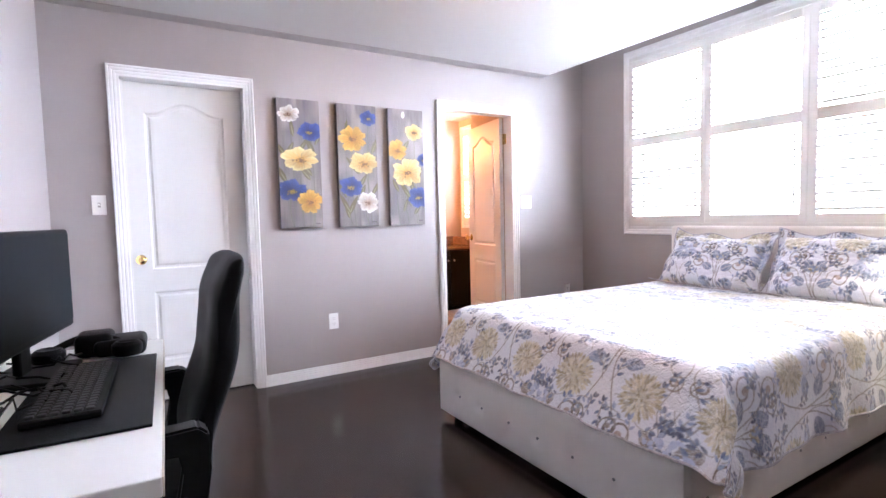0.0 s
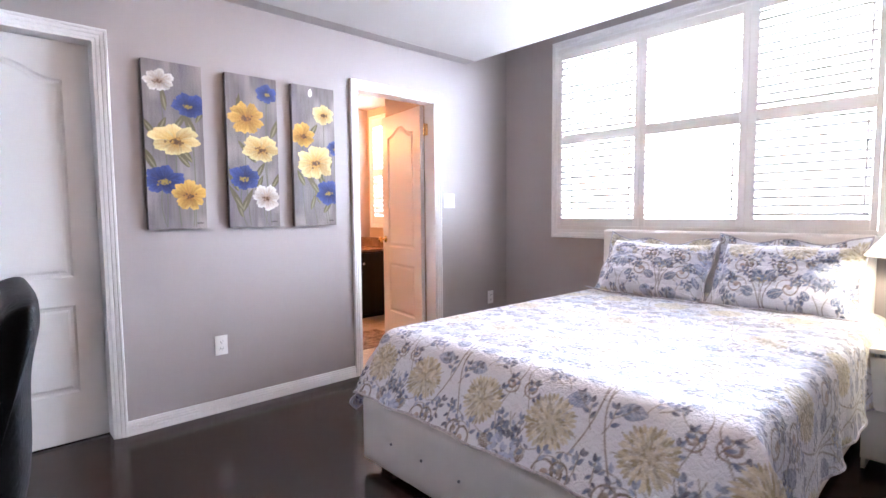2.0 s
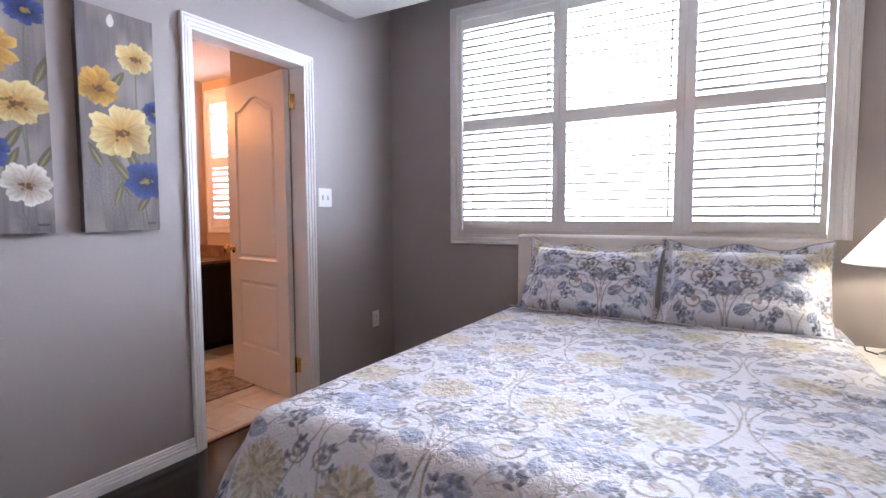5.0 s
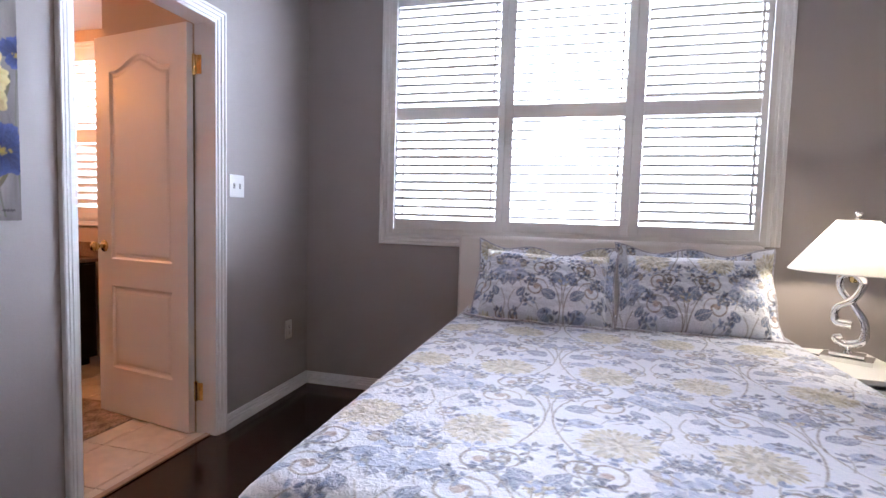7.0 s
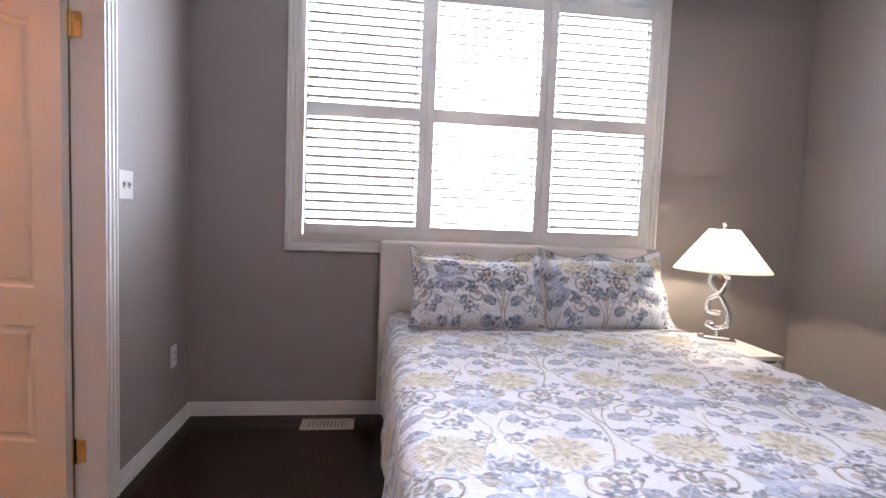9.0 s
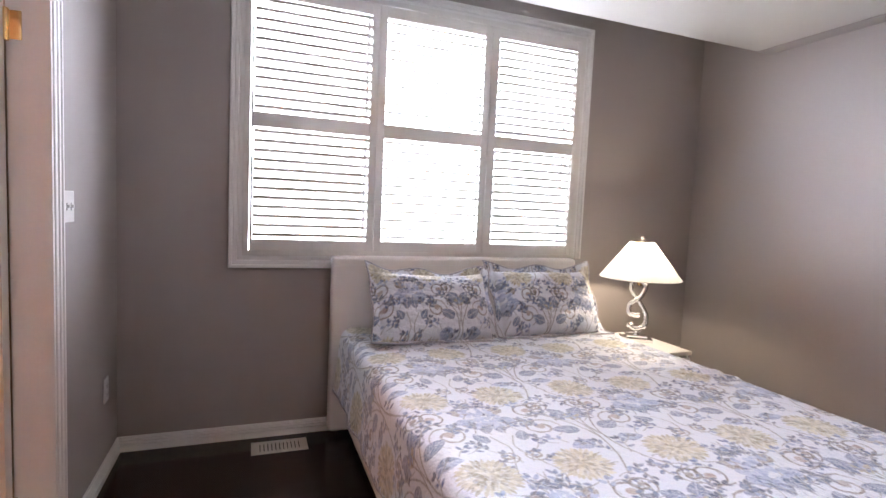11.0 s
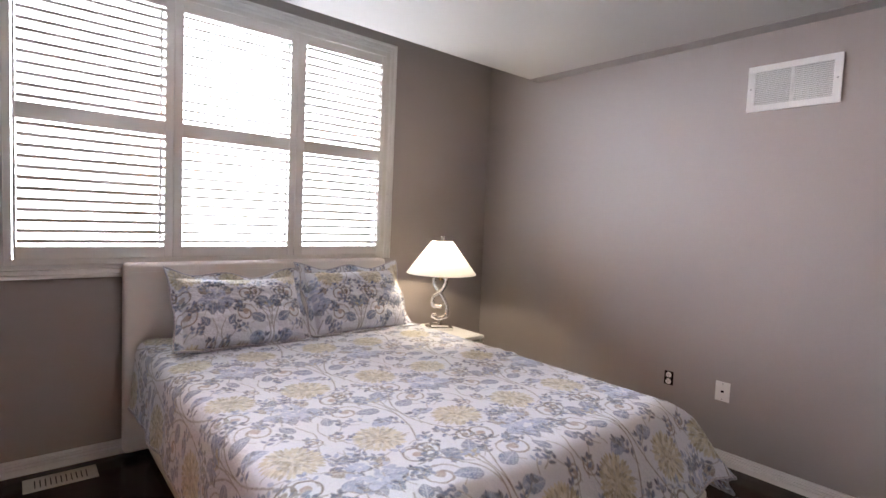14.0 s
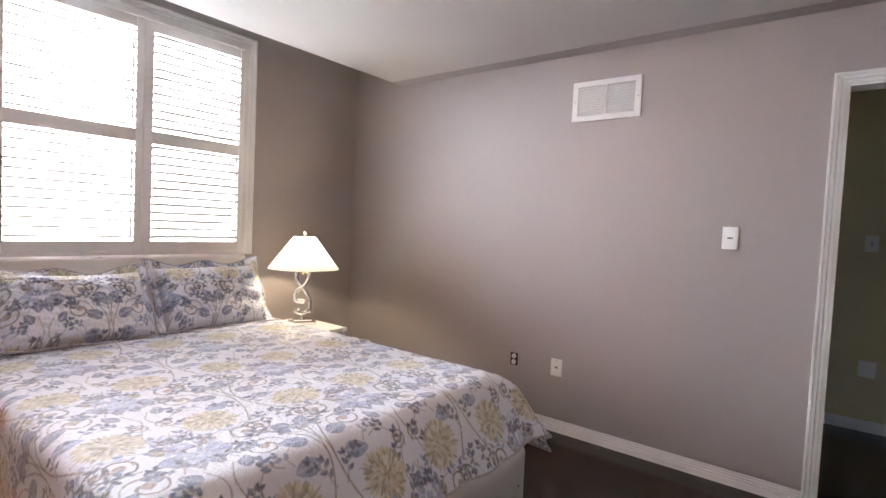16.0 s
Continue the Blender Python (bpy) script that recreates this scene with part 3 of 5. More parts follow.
def floral(c, rng, off=(0, 0), scale=1.0):
    """The print: a mirrored repeat of pompon blooms, forked stems with scrolls, veined leaves, pale clusters and sprigs.
    u runs from the pillows to the foot, v across; `off` is the place of one stem's fork."""
    TU, TV = 0.54 * scale, 0.62 * scale
    lu, lv = c.u[-1], c.v[-1]
    tones = (INK["olive"], INK["straw"], INK["straw"], INK["olive"], INK["cream"])
    white = (0.72, 0.74, 0.84)
    dark, mixed = ("navy", "blue", "blue"), ("blue", "pale", "pale")
    i0, i1 = int(math.floor(-off[0] / TU)) - 1, int((lu - off[0]) / TU) + 2
    j0, j1 = int(math.floor(-off[1] / TV)) - 1, int((lv - off[1]) / TV) + 2
    for i in range(i0, i1):
        for j in range(j0, j1):
            for m in (1, -1):
                def at(b, s):
                    return off[0] + i * TU - s * scale, off[1] + j * TV + m * b * scale

                def way(a):
                    """An angle in the tile (0 across, 90 towards the pillows) to one in the cloth."""
                    a = radians(a)
                    return math.atan2(m * math.cos(a), -math.sin(a))
                # the forked main stem
                for line, wd in ((((0.075, -0.085), (0.030, 0.02), (0.010, 0.12), (0.030, 0.22), (0.095, 0.325), (0.17, 0.332)), 0.0042), (((0.010, 0.12), (0.004, 0.22), (0.03, 0.33), (0.06, 0.36)), 0.0034),
                                 (((0.245, -0.175), (0.275, -0.11), (0.245, -0.03), (0.268, 0.05), (0.300, 0.14), (0.27, 0.22)), 0.0030)):
                    pts = [tuple(p)[:2] for p in glide([(*at(*q), 0) for q in line], 9)]
                    c.stroke(pts, wd * 0.62 * scale, INK["brown"], 0.85)
                for b, s, r, a, tn, ink, heart in ((0.150, 0.245, 0.072, -110, 1, "taupe", "rose"), (0.130, -0.150, 0.066, 120, -1, "brown", "rose"), (0.245, -0.215, 0.040, 60, 1, "taupe", "rose"),
                                                   (0.085, 0.400, 0.046, -60, 1, "brown", "taupe"), (0.268, 0.085, 0.036, 200, -1, "taupe", "rose")):
                    u, v = at(b, s)
                    scroll(c, u, v, r * scale, way(a), -tn * m, INK[ink], INK[heart], 0.0024 * scale)
                for b, s, l, a, fill, rim in ((0.040, 0.190, 0.082, 22, "blue", "navy"), (0.048, 0.110, 0.078, -8, "pale", "blue"), (0.018, 0.315, 0.060, 48, "blue", "navy"),
                                              (0.020, -0.185, 0.078, -62, "blue", "navy"), (0.292, -0.215, 0.074, -98, "blue", "navy"), (0.205, 0.325, 0.066, 12, "pale", "blue"),
                                              (0.215, -0.120, 0.062, -25, "taupe", "brown"), (0.252, 0.180, 0.060, 118, "blue", "navy")):
                    u, v = at(b, s)
                    c.leaf(u, v, 1.14 * l * scale, l * scale * 0.70, way(a + rng.uniform(-8, 8)), INK[fill], INK[rim], white)
                for b, s, l, a, bend, inks in ((0.020, 0.020, 0.085, 55, 0.6, dark), (0.245, 0.115, 0.080, 140, -0.6, dark), (0.060, -0.020, 0.070, 20, -0.7, mixed), (0.235, 0.245, 0.075, 60, 0.5, mixed),
                                               (0.030, 0.420, 0.060, 80, 0.4, dark), (0.175, -0.090, 0.070, -40, 0.7, dark), (0.062, -0.110, 0.080, -70, 0.5, dark), (0.285, -0.100, 0.075, 80, 0.6, mixed),
                                               (0.130, 0.120, 0.060, 80, -0.7, mixed), (0.165, 0.380, 0.070, 70, 0.8, mixed), (0.110, -0.245, 0.070, -10, 0.6, dark), (0.150, 0.235, 0.050, 40, 0.8, dark),
                                               (0.255, -0.030, 0.060, -70, 0.5, dark), (0.195, -0.205, 0.050, -120, 0.6, mixed), (0.075, 0.270, 0.070, 100, -0.6, dark), (0.215, 0.425, 0.075, 20, 0.6, dark),
                                               (0.030, -0.060, 0.070, -95, 0.3, dark), (0.285, 0.235, 0.070, 95, 0.5, dark), (0.110, 0.455, 0.060, 150, 0.5, mixed), (0.225, -0.010, 0.065, 60, 0.6, dark),
                                               (0.010, 0.240, 0.060, 85, 0.2, mixed), (0.300, -0.010, 0.070, -80, 0.4, dark), (0.075, 0.045, 0.060, -35, 0.6, dark), (0.160, 0.130, 0.060, 10, 0.7, dark),
                                               (0.040, 0.075, 0.060, 20, 0.5, dark), (0.292, 0.050, 0.060, 100, 0.5, dark), (0.150, -0.105, 0.060, 160, 0.6, dark), (0.225, -0.150, 0.060, 20, -0.6, dark),
                                               (0.065, -0.200, 0.065, -20, 0.6, dark), (0.150, -0.270, 0.065, 30, 0.5, dark), (0.270, -0.265, 0.060, 150, 0.6, dark), (0.020, -0.290, 0.060, 30, 0.5, dark)):
                    u, v = at(b, s)
                    sprig(c, u, v, l * scale, way(a), bend * m, rng, inks, scale)
                # pale clusters of florets, and the pompon bloom
                u, v = at(0.310, 0.360)
                for k in range(26):
                    a, q = rng.uniform(0, 6.283), 0.075 * scale * math.sqrt(rng.random())
                    c.leaf(u + q * math.cos(a), v + q * math.sin(a), 0.027 * scale, 0.017 * scale, rng.uniform(0, 6.283), ((0.42, 0.49, 0.68), (0.31, 0.38, 0.57), (0.50, 0.56, 0.74))[k % 3])
                u, v = at(0.165, 0.0)
                rr = 0.094 * scale * rng.uniform(0.96, 1.06)
                c.disc(u, v, rr * 0.86, INK["cream"], 0.35)
                c.dahlia(u, v, rr, tones, rng)
            # small daisies on the stem's axis
            for s in (-0.245,):
                u, v = at(0, s)
                for k in range(11):
                    c.leaf(u, v, 0.034 * scale, 0.017 * scale, k * 0.571, INK["straw"], INK["olive"])
                c.disc(u, v, 0.009 * scale, INK["pale"])
    # the dye lies unevenly on the quilted cloth
    fade = 0.5 + 0.5 * smooth_noise(c.nu, c.nv, int(lu / 0.010), int(lv / 0.010), rng)
    fade = np.clip(fade * 1.5 - 0.35, 0, 1)
    c.rgb += (fade * 0.28)[..., None] * (np.asarray(LINEN) - c.rgb)


def grid_mesh(name, P, rgb, material, thick=0.0):
    """A sheet through the points P[i, j], coloured by rgb[i, j]; thick adds an under side."""
    nu, nv = P.shape[:2]
    k = np.arange(nu * nv).reshape(nu, nv)
    q = np.stack([k[:-1, :-1], k[1:, :-1], k[1:, 1:], k[:-1, 1:]], -1).reshape(-1, 4)
    co, col = P.reshape(-1, 3), rgb.reshape(-1, 3)
    me = bpy.data.meshes.new(name)
    me.vertices.add(len(co))
    me.vertices.foreach_set("co", co.astype(np.float32).ravel())
    me.loops.add(q.size)
    me.loops.foreach_set("vertex_index", q.astype(np.int32).ravel())
    me.polygons.add(len(q))
    me.polygons.foreach_set("loop_start", np.arange(0, q.size, 4, dtype=np.int32))
    me.polygons.foreach_set("use_smooth", np.ones(len(q), dtype=bool))
    layer = me.attributes.new("print", "FLOAT_COLOR", "POINT")
    layer.data.foreach_set("color", np.concatenate([col, np.ones((len(col), 1))], 1).astype(np.float32).ravel())
    me.update(calc_edges=True)
    me.validate()
    me.materials.append(material)
    return me


def smooth_noise(nu, nv, cells_u, cells_v, rng):
    """Soft random relief between -1 and 1."""
    g = rng.uniform(-1, 1, (cells_u + 3, cells_v + 3))
    fu, fv = np.linspace(0, cells_u, nu), np.linspace(0, cells_v, nv)
    iu, iv = fu.astype(int), fv.astype(int)
    su, sv = fu - iu, fv - iv
    su, sv = su * su * (3 - 2 * su), sv * sv * (3 - 2 * sv)
    a = g[iu][:, iv] * (1 - sv) + g[iu][:, iv + 1] * sv
    b = g[iu + 1][:, iv] * (1 - sv) + g[iu + 1][:, iv + 1] * sv
    return a * (1 - su[:, None]) + b * su[:, None]


M_QUILT = printed("quilted_cotton_print", 0.50, 0.4, 200, 0.5, 0.65, 0.8)

# ---- bed ----
BX0, BX1, BY0, BY1, BTOP = 2.40, 4.655, 3.40, 4.94, 0.622
bed = empty("bed", (3.5, 4.17, 0), "white leatherette upholstered bed with crystal-tufted base panels", "bed")


def tufted_panel(name, a0, a1, z0, z1, buttons, bz, thick, m):
    """A padded panel in the plane of its own x and z, pulled in at the buttons."""
    nu, nv = 90, 22
    bm = bmesh.new()
    vs = {}
    for i in range(nu + 1):
        for j in range(nv + 1):
            a, z = a0 + (a1 - a0) * i / nu, z0 + (z1 - z0) * j / nv
            e = min(a - a0, a1 - a, z - z0, z1 - z)
            puff = thick * (1 - math.exp(-e / 0.018))
            for bu in buttons:
                d = math.hypot(a - bu, (z - bz))
                puff -= 0.016 * math.exp(-(d / 0.022) ** 2) + 0.006 * math.exp(-abs(a - bu) / 0.012) * math.exp(-((z - bz) / 0.05) ** 2)
            puff += 0.0015 * noise.noise((a * 9, z * 9, thick * 50))
            vs[i, j] = bm.verts.new((a, -puff, z))
    for i in range(nu):
        for j in range(nv):
            bm.faces.new((vs[i, j], vs[i + 1, j], vs[i + 1, j + 1], vs[i, j + 1]))
    rim = [vs[i, 0] for i in range(nu + 1)] + [vs[nu, j] for j in range(1, nv + 1)] + [vs[i, nv] for i in range(nu - 1, -1, -1)] + [vs[0, j] for j in range(nv - 1, 0, -1)]
    back = [bm.verts.new((v.co.x, 0.045, v.co.z)) for v in rim]
    n = len(rim)
    for k in range(n):
        bm.faces.new((rim[k], rim[(k + 1) % n], back[(k + 1) % n], back[k]))
    bm.faces.new(back)
    bm.transform(m)
    ob = part(name, bm, M_WLEATHER, bed, "", True)
    for bu in buttons:
        k = lathe([(0.0, 0.006), (0.004, 0.005), (0.0065, 0.002), (0.0065, 0.0), (0.003, -0.006)], n=8)
        k.transform(m @ Matrix.Translation((bu, -thick + 0.014, bz)) @ Matrix.Rotation(radians(90), 4, "X"))
        part("button", k, M_CRYSTAL, ob, "clear crystal tufting button")
    return ob


M_CRYSTAL = mat("crystal", (0.75, 0.78, 0.85), 0.05, metal=0.7)
Z0, Z1 = 0.045, 0.345
foot_m = Matrix(((0, 1, 0, BX0 + 0.03), (1, 0, 0, 0), (0, 0, 1, 0), (0, 0, 0, 1)))
tufted_panel("foot_panel", BY0 + 0.01, BY1 - 0.01, Z0, Z1, [4.707, 4.507, 4.291, 4.09, 3.882, 3.676, 3.47], 0.185, 0.028, foot_m)
side_n = Matrix(((1, 0, 0, 0), (0, -1, 0, BY1 - 0.035), (0, 0, 1, 0), (0, 0, 0, 1)))
side_s = Matrix(((1, 0, 0, 0), (0, 1, 0, BY0 + 0.035), (0, 0, 1, 0), (0, 0, 0, 1)))
SB = [2.58 + 0.21 * k for k in range(10)]
tufted_panel("side_panel", BX0 + 0.075, BX1 - 0.005, Z0, Z1, SB, 0.185, 0.026, side_n)
tufted_panel("side_panel", BX0 + 0.075, BX1 - 0.005, Z0, Z1, SB, 0.185, 0.026, side_s)
part("bed_base", box((BX0 + 0.08, BY0 + 0.09, 0.06), (BX1 - 0.01, BY1 - 0.09, 0.335), 0.01), M_BLACK, bed, "dark slatted base under the mattress")
for x in (BX0 + 0.10, BX1 - 0.12):
    for y in (BY0 + 0.08, BY1 - 0.08):
        part("leg", lathe([(0.022, 0), (0.03, 0.062)], (x, y, 0), n=14), M_BLACK, bed, "short black bed leg", True)
bm = box((BX1, 3.432, 0.03), (4.752, 5.022, 1.032), 0.022, seg=4)
hb = part("headboard", bm, M_WLEATHER, bed, "plain padded white leatherette headboard", True)
seam = box((BX1 - 0.0015, 3.46, 0.985), (BX1 + 0.004, 4.995, 0.988))
part("seam", seam, M_WFURN, hb)
bm = box((2.60, BY0 + 0.02, 0.338), (4.645, BY1 - 0.02, BTOP - 0.012), 0.06, seg=4)
tagged(part("mattress", bm, mat("mattress_ticking", (0.75, 0.74, 0.72), 0.8, bump=0.2), None, "", True), "white mattress lying on the bed base under the quilt", "mattress")

# the bedspread: arc length runs a along the bed and b across it
LA, HALF, DROP_F, DROP_S = 4.635 - 2.67, 0.722, 0.402, 0.395
STEP = 0.0036
rng = np.random.default_rng(7)
quilt = Cloth(LA + DROP_F, 2 * (HALF + DROP_S), STEP, LINEN)
floral(quilt, rng, (1.665, HALF + DROP_S + 0.235), 1.0)
A, B = np.meshgrid(quilt.u, quilt.v - (HALF + DROP_S), indexing="ij")


def hang(s, radius, slope):
    """(out, down) of a cloth s metres past an edge, bending over the edge down to `slope` degrees from upright."""
    t = np.linspace(0, 0.6, 601)
    f = np.clip(t / (radius * 1.8), 0, 1)
    ang = f * f * (3 - 2 * f) * radians(90 - slope)
    o, d = np.cumsum(np.cos(ang)) * 0.001, np.cumsum(np.sin(ang)) * 0.001
    return np.interp(s, t, o), np.interp(s, t, d)


da, db = np.clip(A - LA, 0, None), np.clip(np.abs(B) - HALF, 0, None)
oa, fa = hang(da, 0.10, 33)
ob_, fb = hang(db, 0.075, 5)
oa, ob_ = np.where(da > 0, oa, 0), np.where(db > 0, ob_, 0)
fa, fb = np.where(da > 0, fa, 0), np.where(db > 0, fb, 0)
corner = np.clip(da / 0.15, 0, 1) * np.clip(db / 0.15, 0, 1)
ripple = np.sin(A * 2 * math.pi / 0.43 + 0.6) * 0.55 + np.sin(A * 2 * math.pi / 0.27 + 2.0) * 0.45
rippleb = np.sin(B * 2 * math.pi / 0.52 + 1.0) * 0.6 + np.sin(B * 2 * math.pi / 0.23) * 0.4
sgn = np.sign(B)
X = 4.635 - np.minimum(A, LA) - oa - 0.012 * rippleb * (da / 0.35) ** 1.5 + 0.02 * corner * np.sin(B * 40)
Y = 4.165 + sgn * (np.minimum(np.abs(B), HALF) + ob_ + np.where(sgn > 0, 0.008, 0.015) * ripple * (db / 0.30) ** 1.5 + np.where(sgn > 0, -0.03, 0.10) * corner * (da / DROP_F))
Zq = BTOP + 0.006 - (fa ** 5 + fb ** 5) ** 0.2
# the top sags a little towards its edges, with soft rumples and a few creases
nu, nv = A.shape
top = np.clip(1 - (da + db) / 0.05, 0, 1)
Zq += top * (0.006 * smooth_noise(nu, nv, 7, 7, rng) + 0.003 * smooth_noise(nu, nv, 22, 22, rng))
Zq += 0.0012 * smooth_noise(nu, nv, 110, 110, rng) + 0.0009 * smooth_noise(nu, nv, 200, 200, rng)
for (x0, y0, x1, y1, h, wd) in ((3.58, 3.69, 3.42, 3.37, 0.009, 0.018), (3.63, 3.60, 3.52, 3.38, 0.007, 0.020), (4.30, 4.70, 4.10, 4.30, 0.004, 0.02), (2.95, 4.2, 3.25, 3.9, 0.004, 0.02)):
    ex, ey = x1 - x0, y1 - y0
    L = math.hypot(ex, ey)
    p = ((X - x0) * ex + (Y - y0) * ey) / L
    q = (-(X - x0) * ey + (Y - y0) * ex) / L + 0.02 * np.sin(p * 14)
    Zq += h * np.exp(-(q / wd) ** 2) * np.clip(np.minimum(p, L - p) / 0.05 + 0.3, 0, 1)
Zq += 0.012 * np.clip(1 - A / 0.25, 0, 1) * np.sin(B * 9)
P = np.stack([X, Y, Zq], -1)
spread = new("bedspread", grid_mesh("bedspread", P, quilt.rgb, M_QUILT))
tagged(spread, "white quilted bedspread printed with blue leaves and straw blooms", "bedspread")
# its bound hem
edge = [P[i, 0] for i in range(0, nu, 3)] + [P[-1, j] for j in range(0, nv, 3)] + [P[i, -1] for i in range(nu - 1, -1, -3)]
part("hem", tube(edge, 0.005, 6), mat("quilt_binding", (0.45, 0.44, 0.50), 0.85, bump=0.3, scale=300, vary=0.4, big=60), spread, "rolled patterned edge binding", True)


# ---- pillows ----
def pillow(m, seed, off, label, slump):
    """A flanged sham, w across and h high in its own x and z; its face looks to -y."""
    w, h, fl = 0.735, 0.505, 0.052
    r = np.random.default_rng(seed)
    c = Cloth(h, w, 0.0040, LINEN)
    floral(c, r, off, 0.86)
    c.rgb, c.u, c.v = np.ascontiguousarray(c.rgb[::-1].transpose(1, 0, 2)), c.v, c.u
    U, V = np.meshgrid(c.u / w * 2 - 1, c.v / h * 2 - 1, indexing="ij")
    iu, iv = np.clip(np.abs(U) / (1 - 2 * fl / w), 0, 1), np.clip(np.abs(V) / (1 - 2 * fl / h), 0, 1)
    fill = ((1 - iu ** 4.5) * (1 - iv ** 3.6)) ** 0.45
    puff = 0.105 * fill
    # quilting rows run along the sham and pull in at its ends
    wr = fill * (0.010 * smooth_noise(*U.shape, 8, 9, r) + 0.0055 * smooth_noise(*U.shape, 18, 30, r) + 0.0016 * smooth_noise(*U.shape, 70, 50, r))
    rim_v, rim_u = np.clip((np.abs(V) - 1 + 2 * fl / h) / (2 * fl / h), 0, 1), np.clip((np.abs(U) - 1 + 2 * fl / w) / (2 * fl / w), 0, 1)
    wav = 0.014 * np.sin(U * 8 + seed) * rim_v + 0.013 * np.sin(V * 7 + seed) * rim_u
    pull = 1 - 0.070 * (1 - V * V) * np.abs(U) ** 4
    sag = -slump * np.clip(V, 0, 1) * (1 - np.abs(U) ** 2.4)
    fx, fz = U * w / 2 * pull, V * h / 2 + sag
    low_rim = np.clip((-V - 0.78) / 0.22, 0, 1)
    lip = 0.062 * low_rim ** 1.3                       # the lower flange runs out over the bed
    fz = fz + 0.020 * low_rim + 0.012 * np.sin(U * 6 + seed) * np.clip((V - 0.7) / 0.3, 0, 1)
    front = np.stack([fx, -puff - wr - wav - lip - 0.002, fz], -1)
    rear = np.stack([fx, puff * 0.75 - wav - lip + 0.002, fz], -1)
    root = empty("pillow", (0, 0, 0), label, "pillow", "pillows on the bed")
    for nm, g, lb in (("pillow_front", front, ""), ("pillow_back", rear, "")):
        ob = new(nm, grid_mesh(nm, g, c.rgb, M_QUILT))
        ob.parent = root
    seam_pts = [(front[i, 0] + rear[i, 0]) / 2 for i in range(0, U.shape[0], 4)] + [(front[-1, j] + rear[-1, j]) / 2 for j in range(0, U.shape[1], 4)] + \
        [(front[i, -1] + rear[i, -1]) / 2 for i in range(U.shape[0] - 1, -1, -4)] + [(front[0, j] + rear[0, j]) / 2 for j in range(U.shape[1] - 1, 0, -4)]
    part("flange_edge", tube(seam_pts, 0.0045, 6, True), bpy.data.materials["quilt_binding"], root, "", True)
    root.matrix_world = m
    return root


pillow(pose(4.400, 4.510, 0.800, -33, 0, -89) @ pose(0, 0, 0, 0, 2, 0), 3, (0.06, 0.47), "floral quilted pillow sham with a slumped top, leaning on the headboard", 0.055)
pillow(pose(4.425, 3.795, 0.798, -31, 0, -91), 8, (0.105, 0.31), "floral quilted pillow sham with a corner by the lamp", 0.03)

# ---- nightstand ----
NX0, NX1, NY0, NY1, NZ = 4.04, 4.53, 3.03, 3.375, 0.56
ns = empty("nightstand", (4.28, 3.2, 0), "white lacquered two-drawer nightstand beside the bed", "nightstand")
bm = box((NX0 + 0.02, NY0 + 0.006, 0.0), (NX1, NY0 + 0.022, NZ - 0.022), 0.001)
add_box(bm, (NX0 + 0.02, NY1 - 0.022, 0.0), (NX1, NY1 - 0.006, NZ - 0.022), 0.001)
add_box(bm, (NX1 - 0.012, NY0 + 0.022, 0.0), (NX1 - 0.002, NY1 - 0.022, NZ - 0.022), 0.001)
add_box(bm, (NX0 + 0.02, NY0 + 0.022, 0.05), (NX1 - 0.012, NY1 - 0.022, 0.066), 0.001)
part("body", bm, M_WFURN, ns)
part("top", box((NX0, NY0, NZ - 0.022), (NX1, NY1, NZ), 0.002), M_WFURN, ns)
for z0, z1 in ((0.055, 0.275), (0.285, 0.515)):
    dr = part("drawer", box((NX0 + 0.004, NY0 + 0.004, z0), (NX0 + 0.020, NY1 - 0.004, z1), 0.002), M_WFURN, ns)
    part("grip_lip", box((NX0 + 0.006, NY0 + 0.01, z1 + 0.0005), (NX0 + 0.02, NY1 - 0.01, z1 + 0.004)), M_WFURN, dr)

# ---- table lamp ----
LX, LY = 4.33, 3.19
lamp = empty("table_lamp", (LX, LY, NZ), "lit table lamp with chrome scroll stem and white cone shade", "lamp")
rot = Matrix.Translation((LX, LY, 0)) @ Matrix.Rotation(radians(60), 4, "Z") @ Matrix.Translation((-LX, -LY, 0))
part("base", box((LX - 0.092, LY - 0.058, NZ), (LX + 0.092, LY + 0.058, NZ + 0.022), 0.003, rot), M_CHROME, lamp, "stepped mirror-polished base plate")
part("base_step", box((LX - 0.062, LY - 0.038, NZ + 0.022), (LX + 0.062, LY + 0.038, NZ + 0.038), 0.003, rot), M_CHROME, lamp, "stepped mirror-polished base plate")
part("neck", lathe([(0.018, NZ + 0.036), (0.018, NZ + 0.044), (0.008, NZ + 0.05), (0.008, NZ + 0.07)], (LX, LY, 0), n=18), M_CHROME, lamp, "", True)
wy = Vector((0.5, 0.866, 0))


def ribbon(pts, r0):
    """One arm of the scroll in the plane across the lamp."""
    n = len(pts)
    return tube([Vector((LX, LY, 0)) + wy * a + Vector((0, 0, z)) + Vector((0.866, -0.5, 0)) * o for a, z, o in pts],
                [r0 * (0.80 + 0.22 * math.sin(2.5 * math.pi * (k + 0.5) / n) ** 2) for k in range(n)], 14)


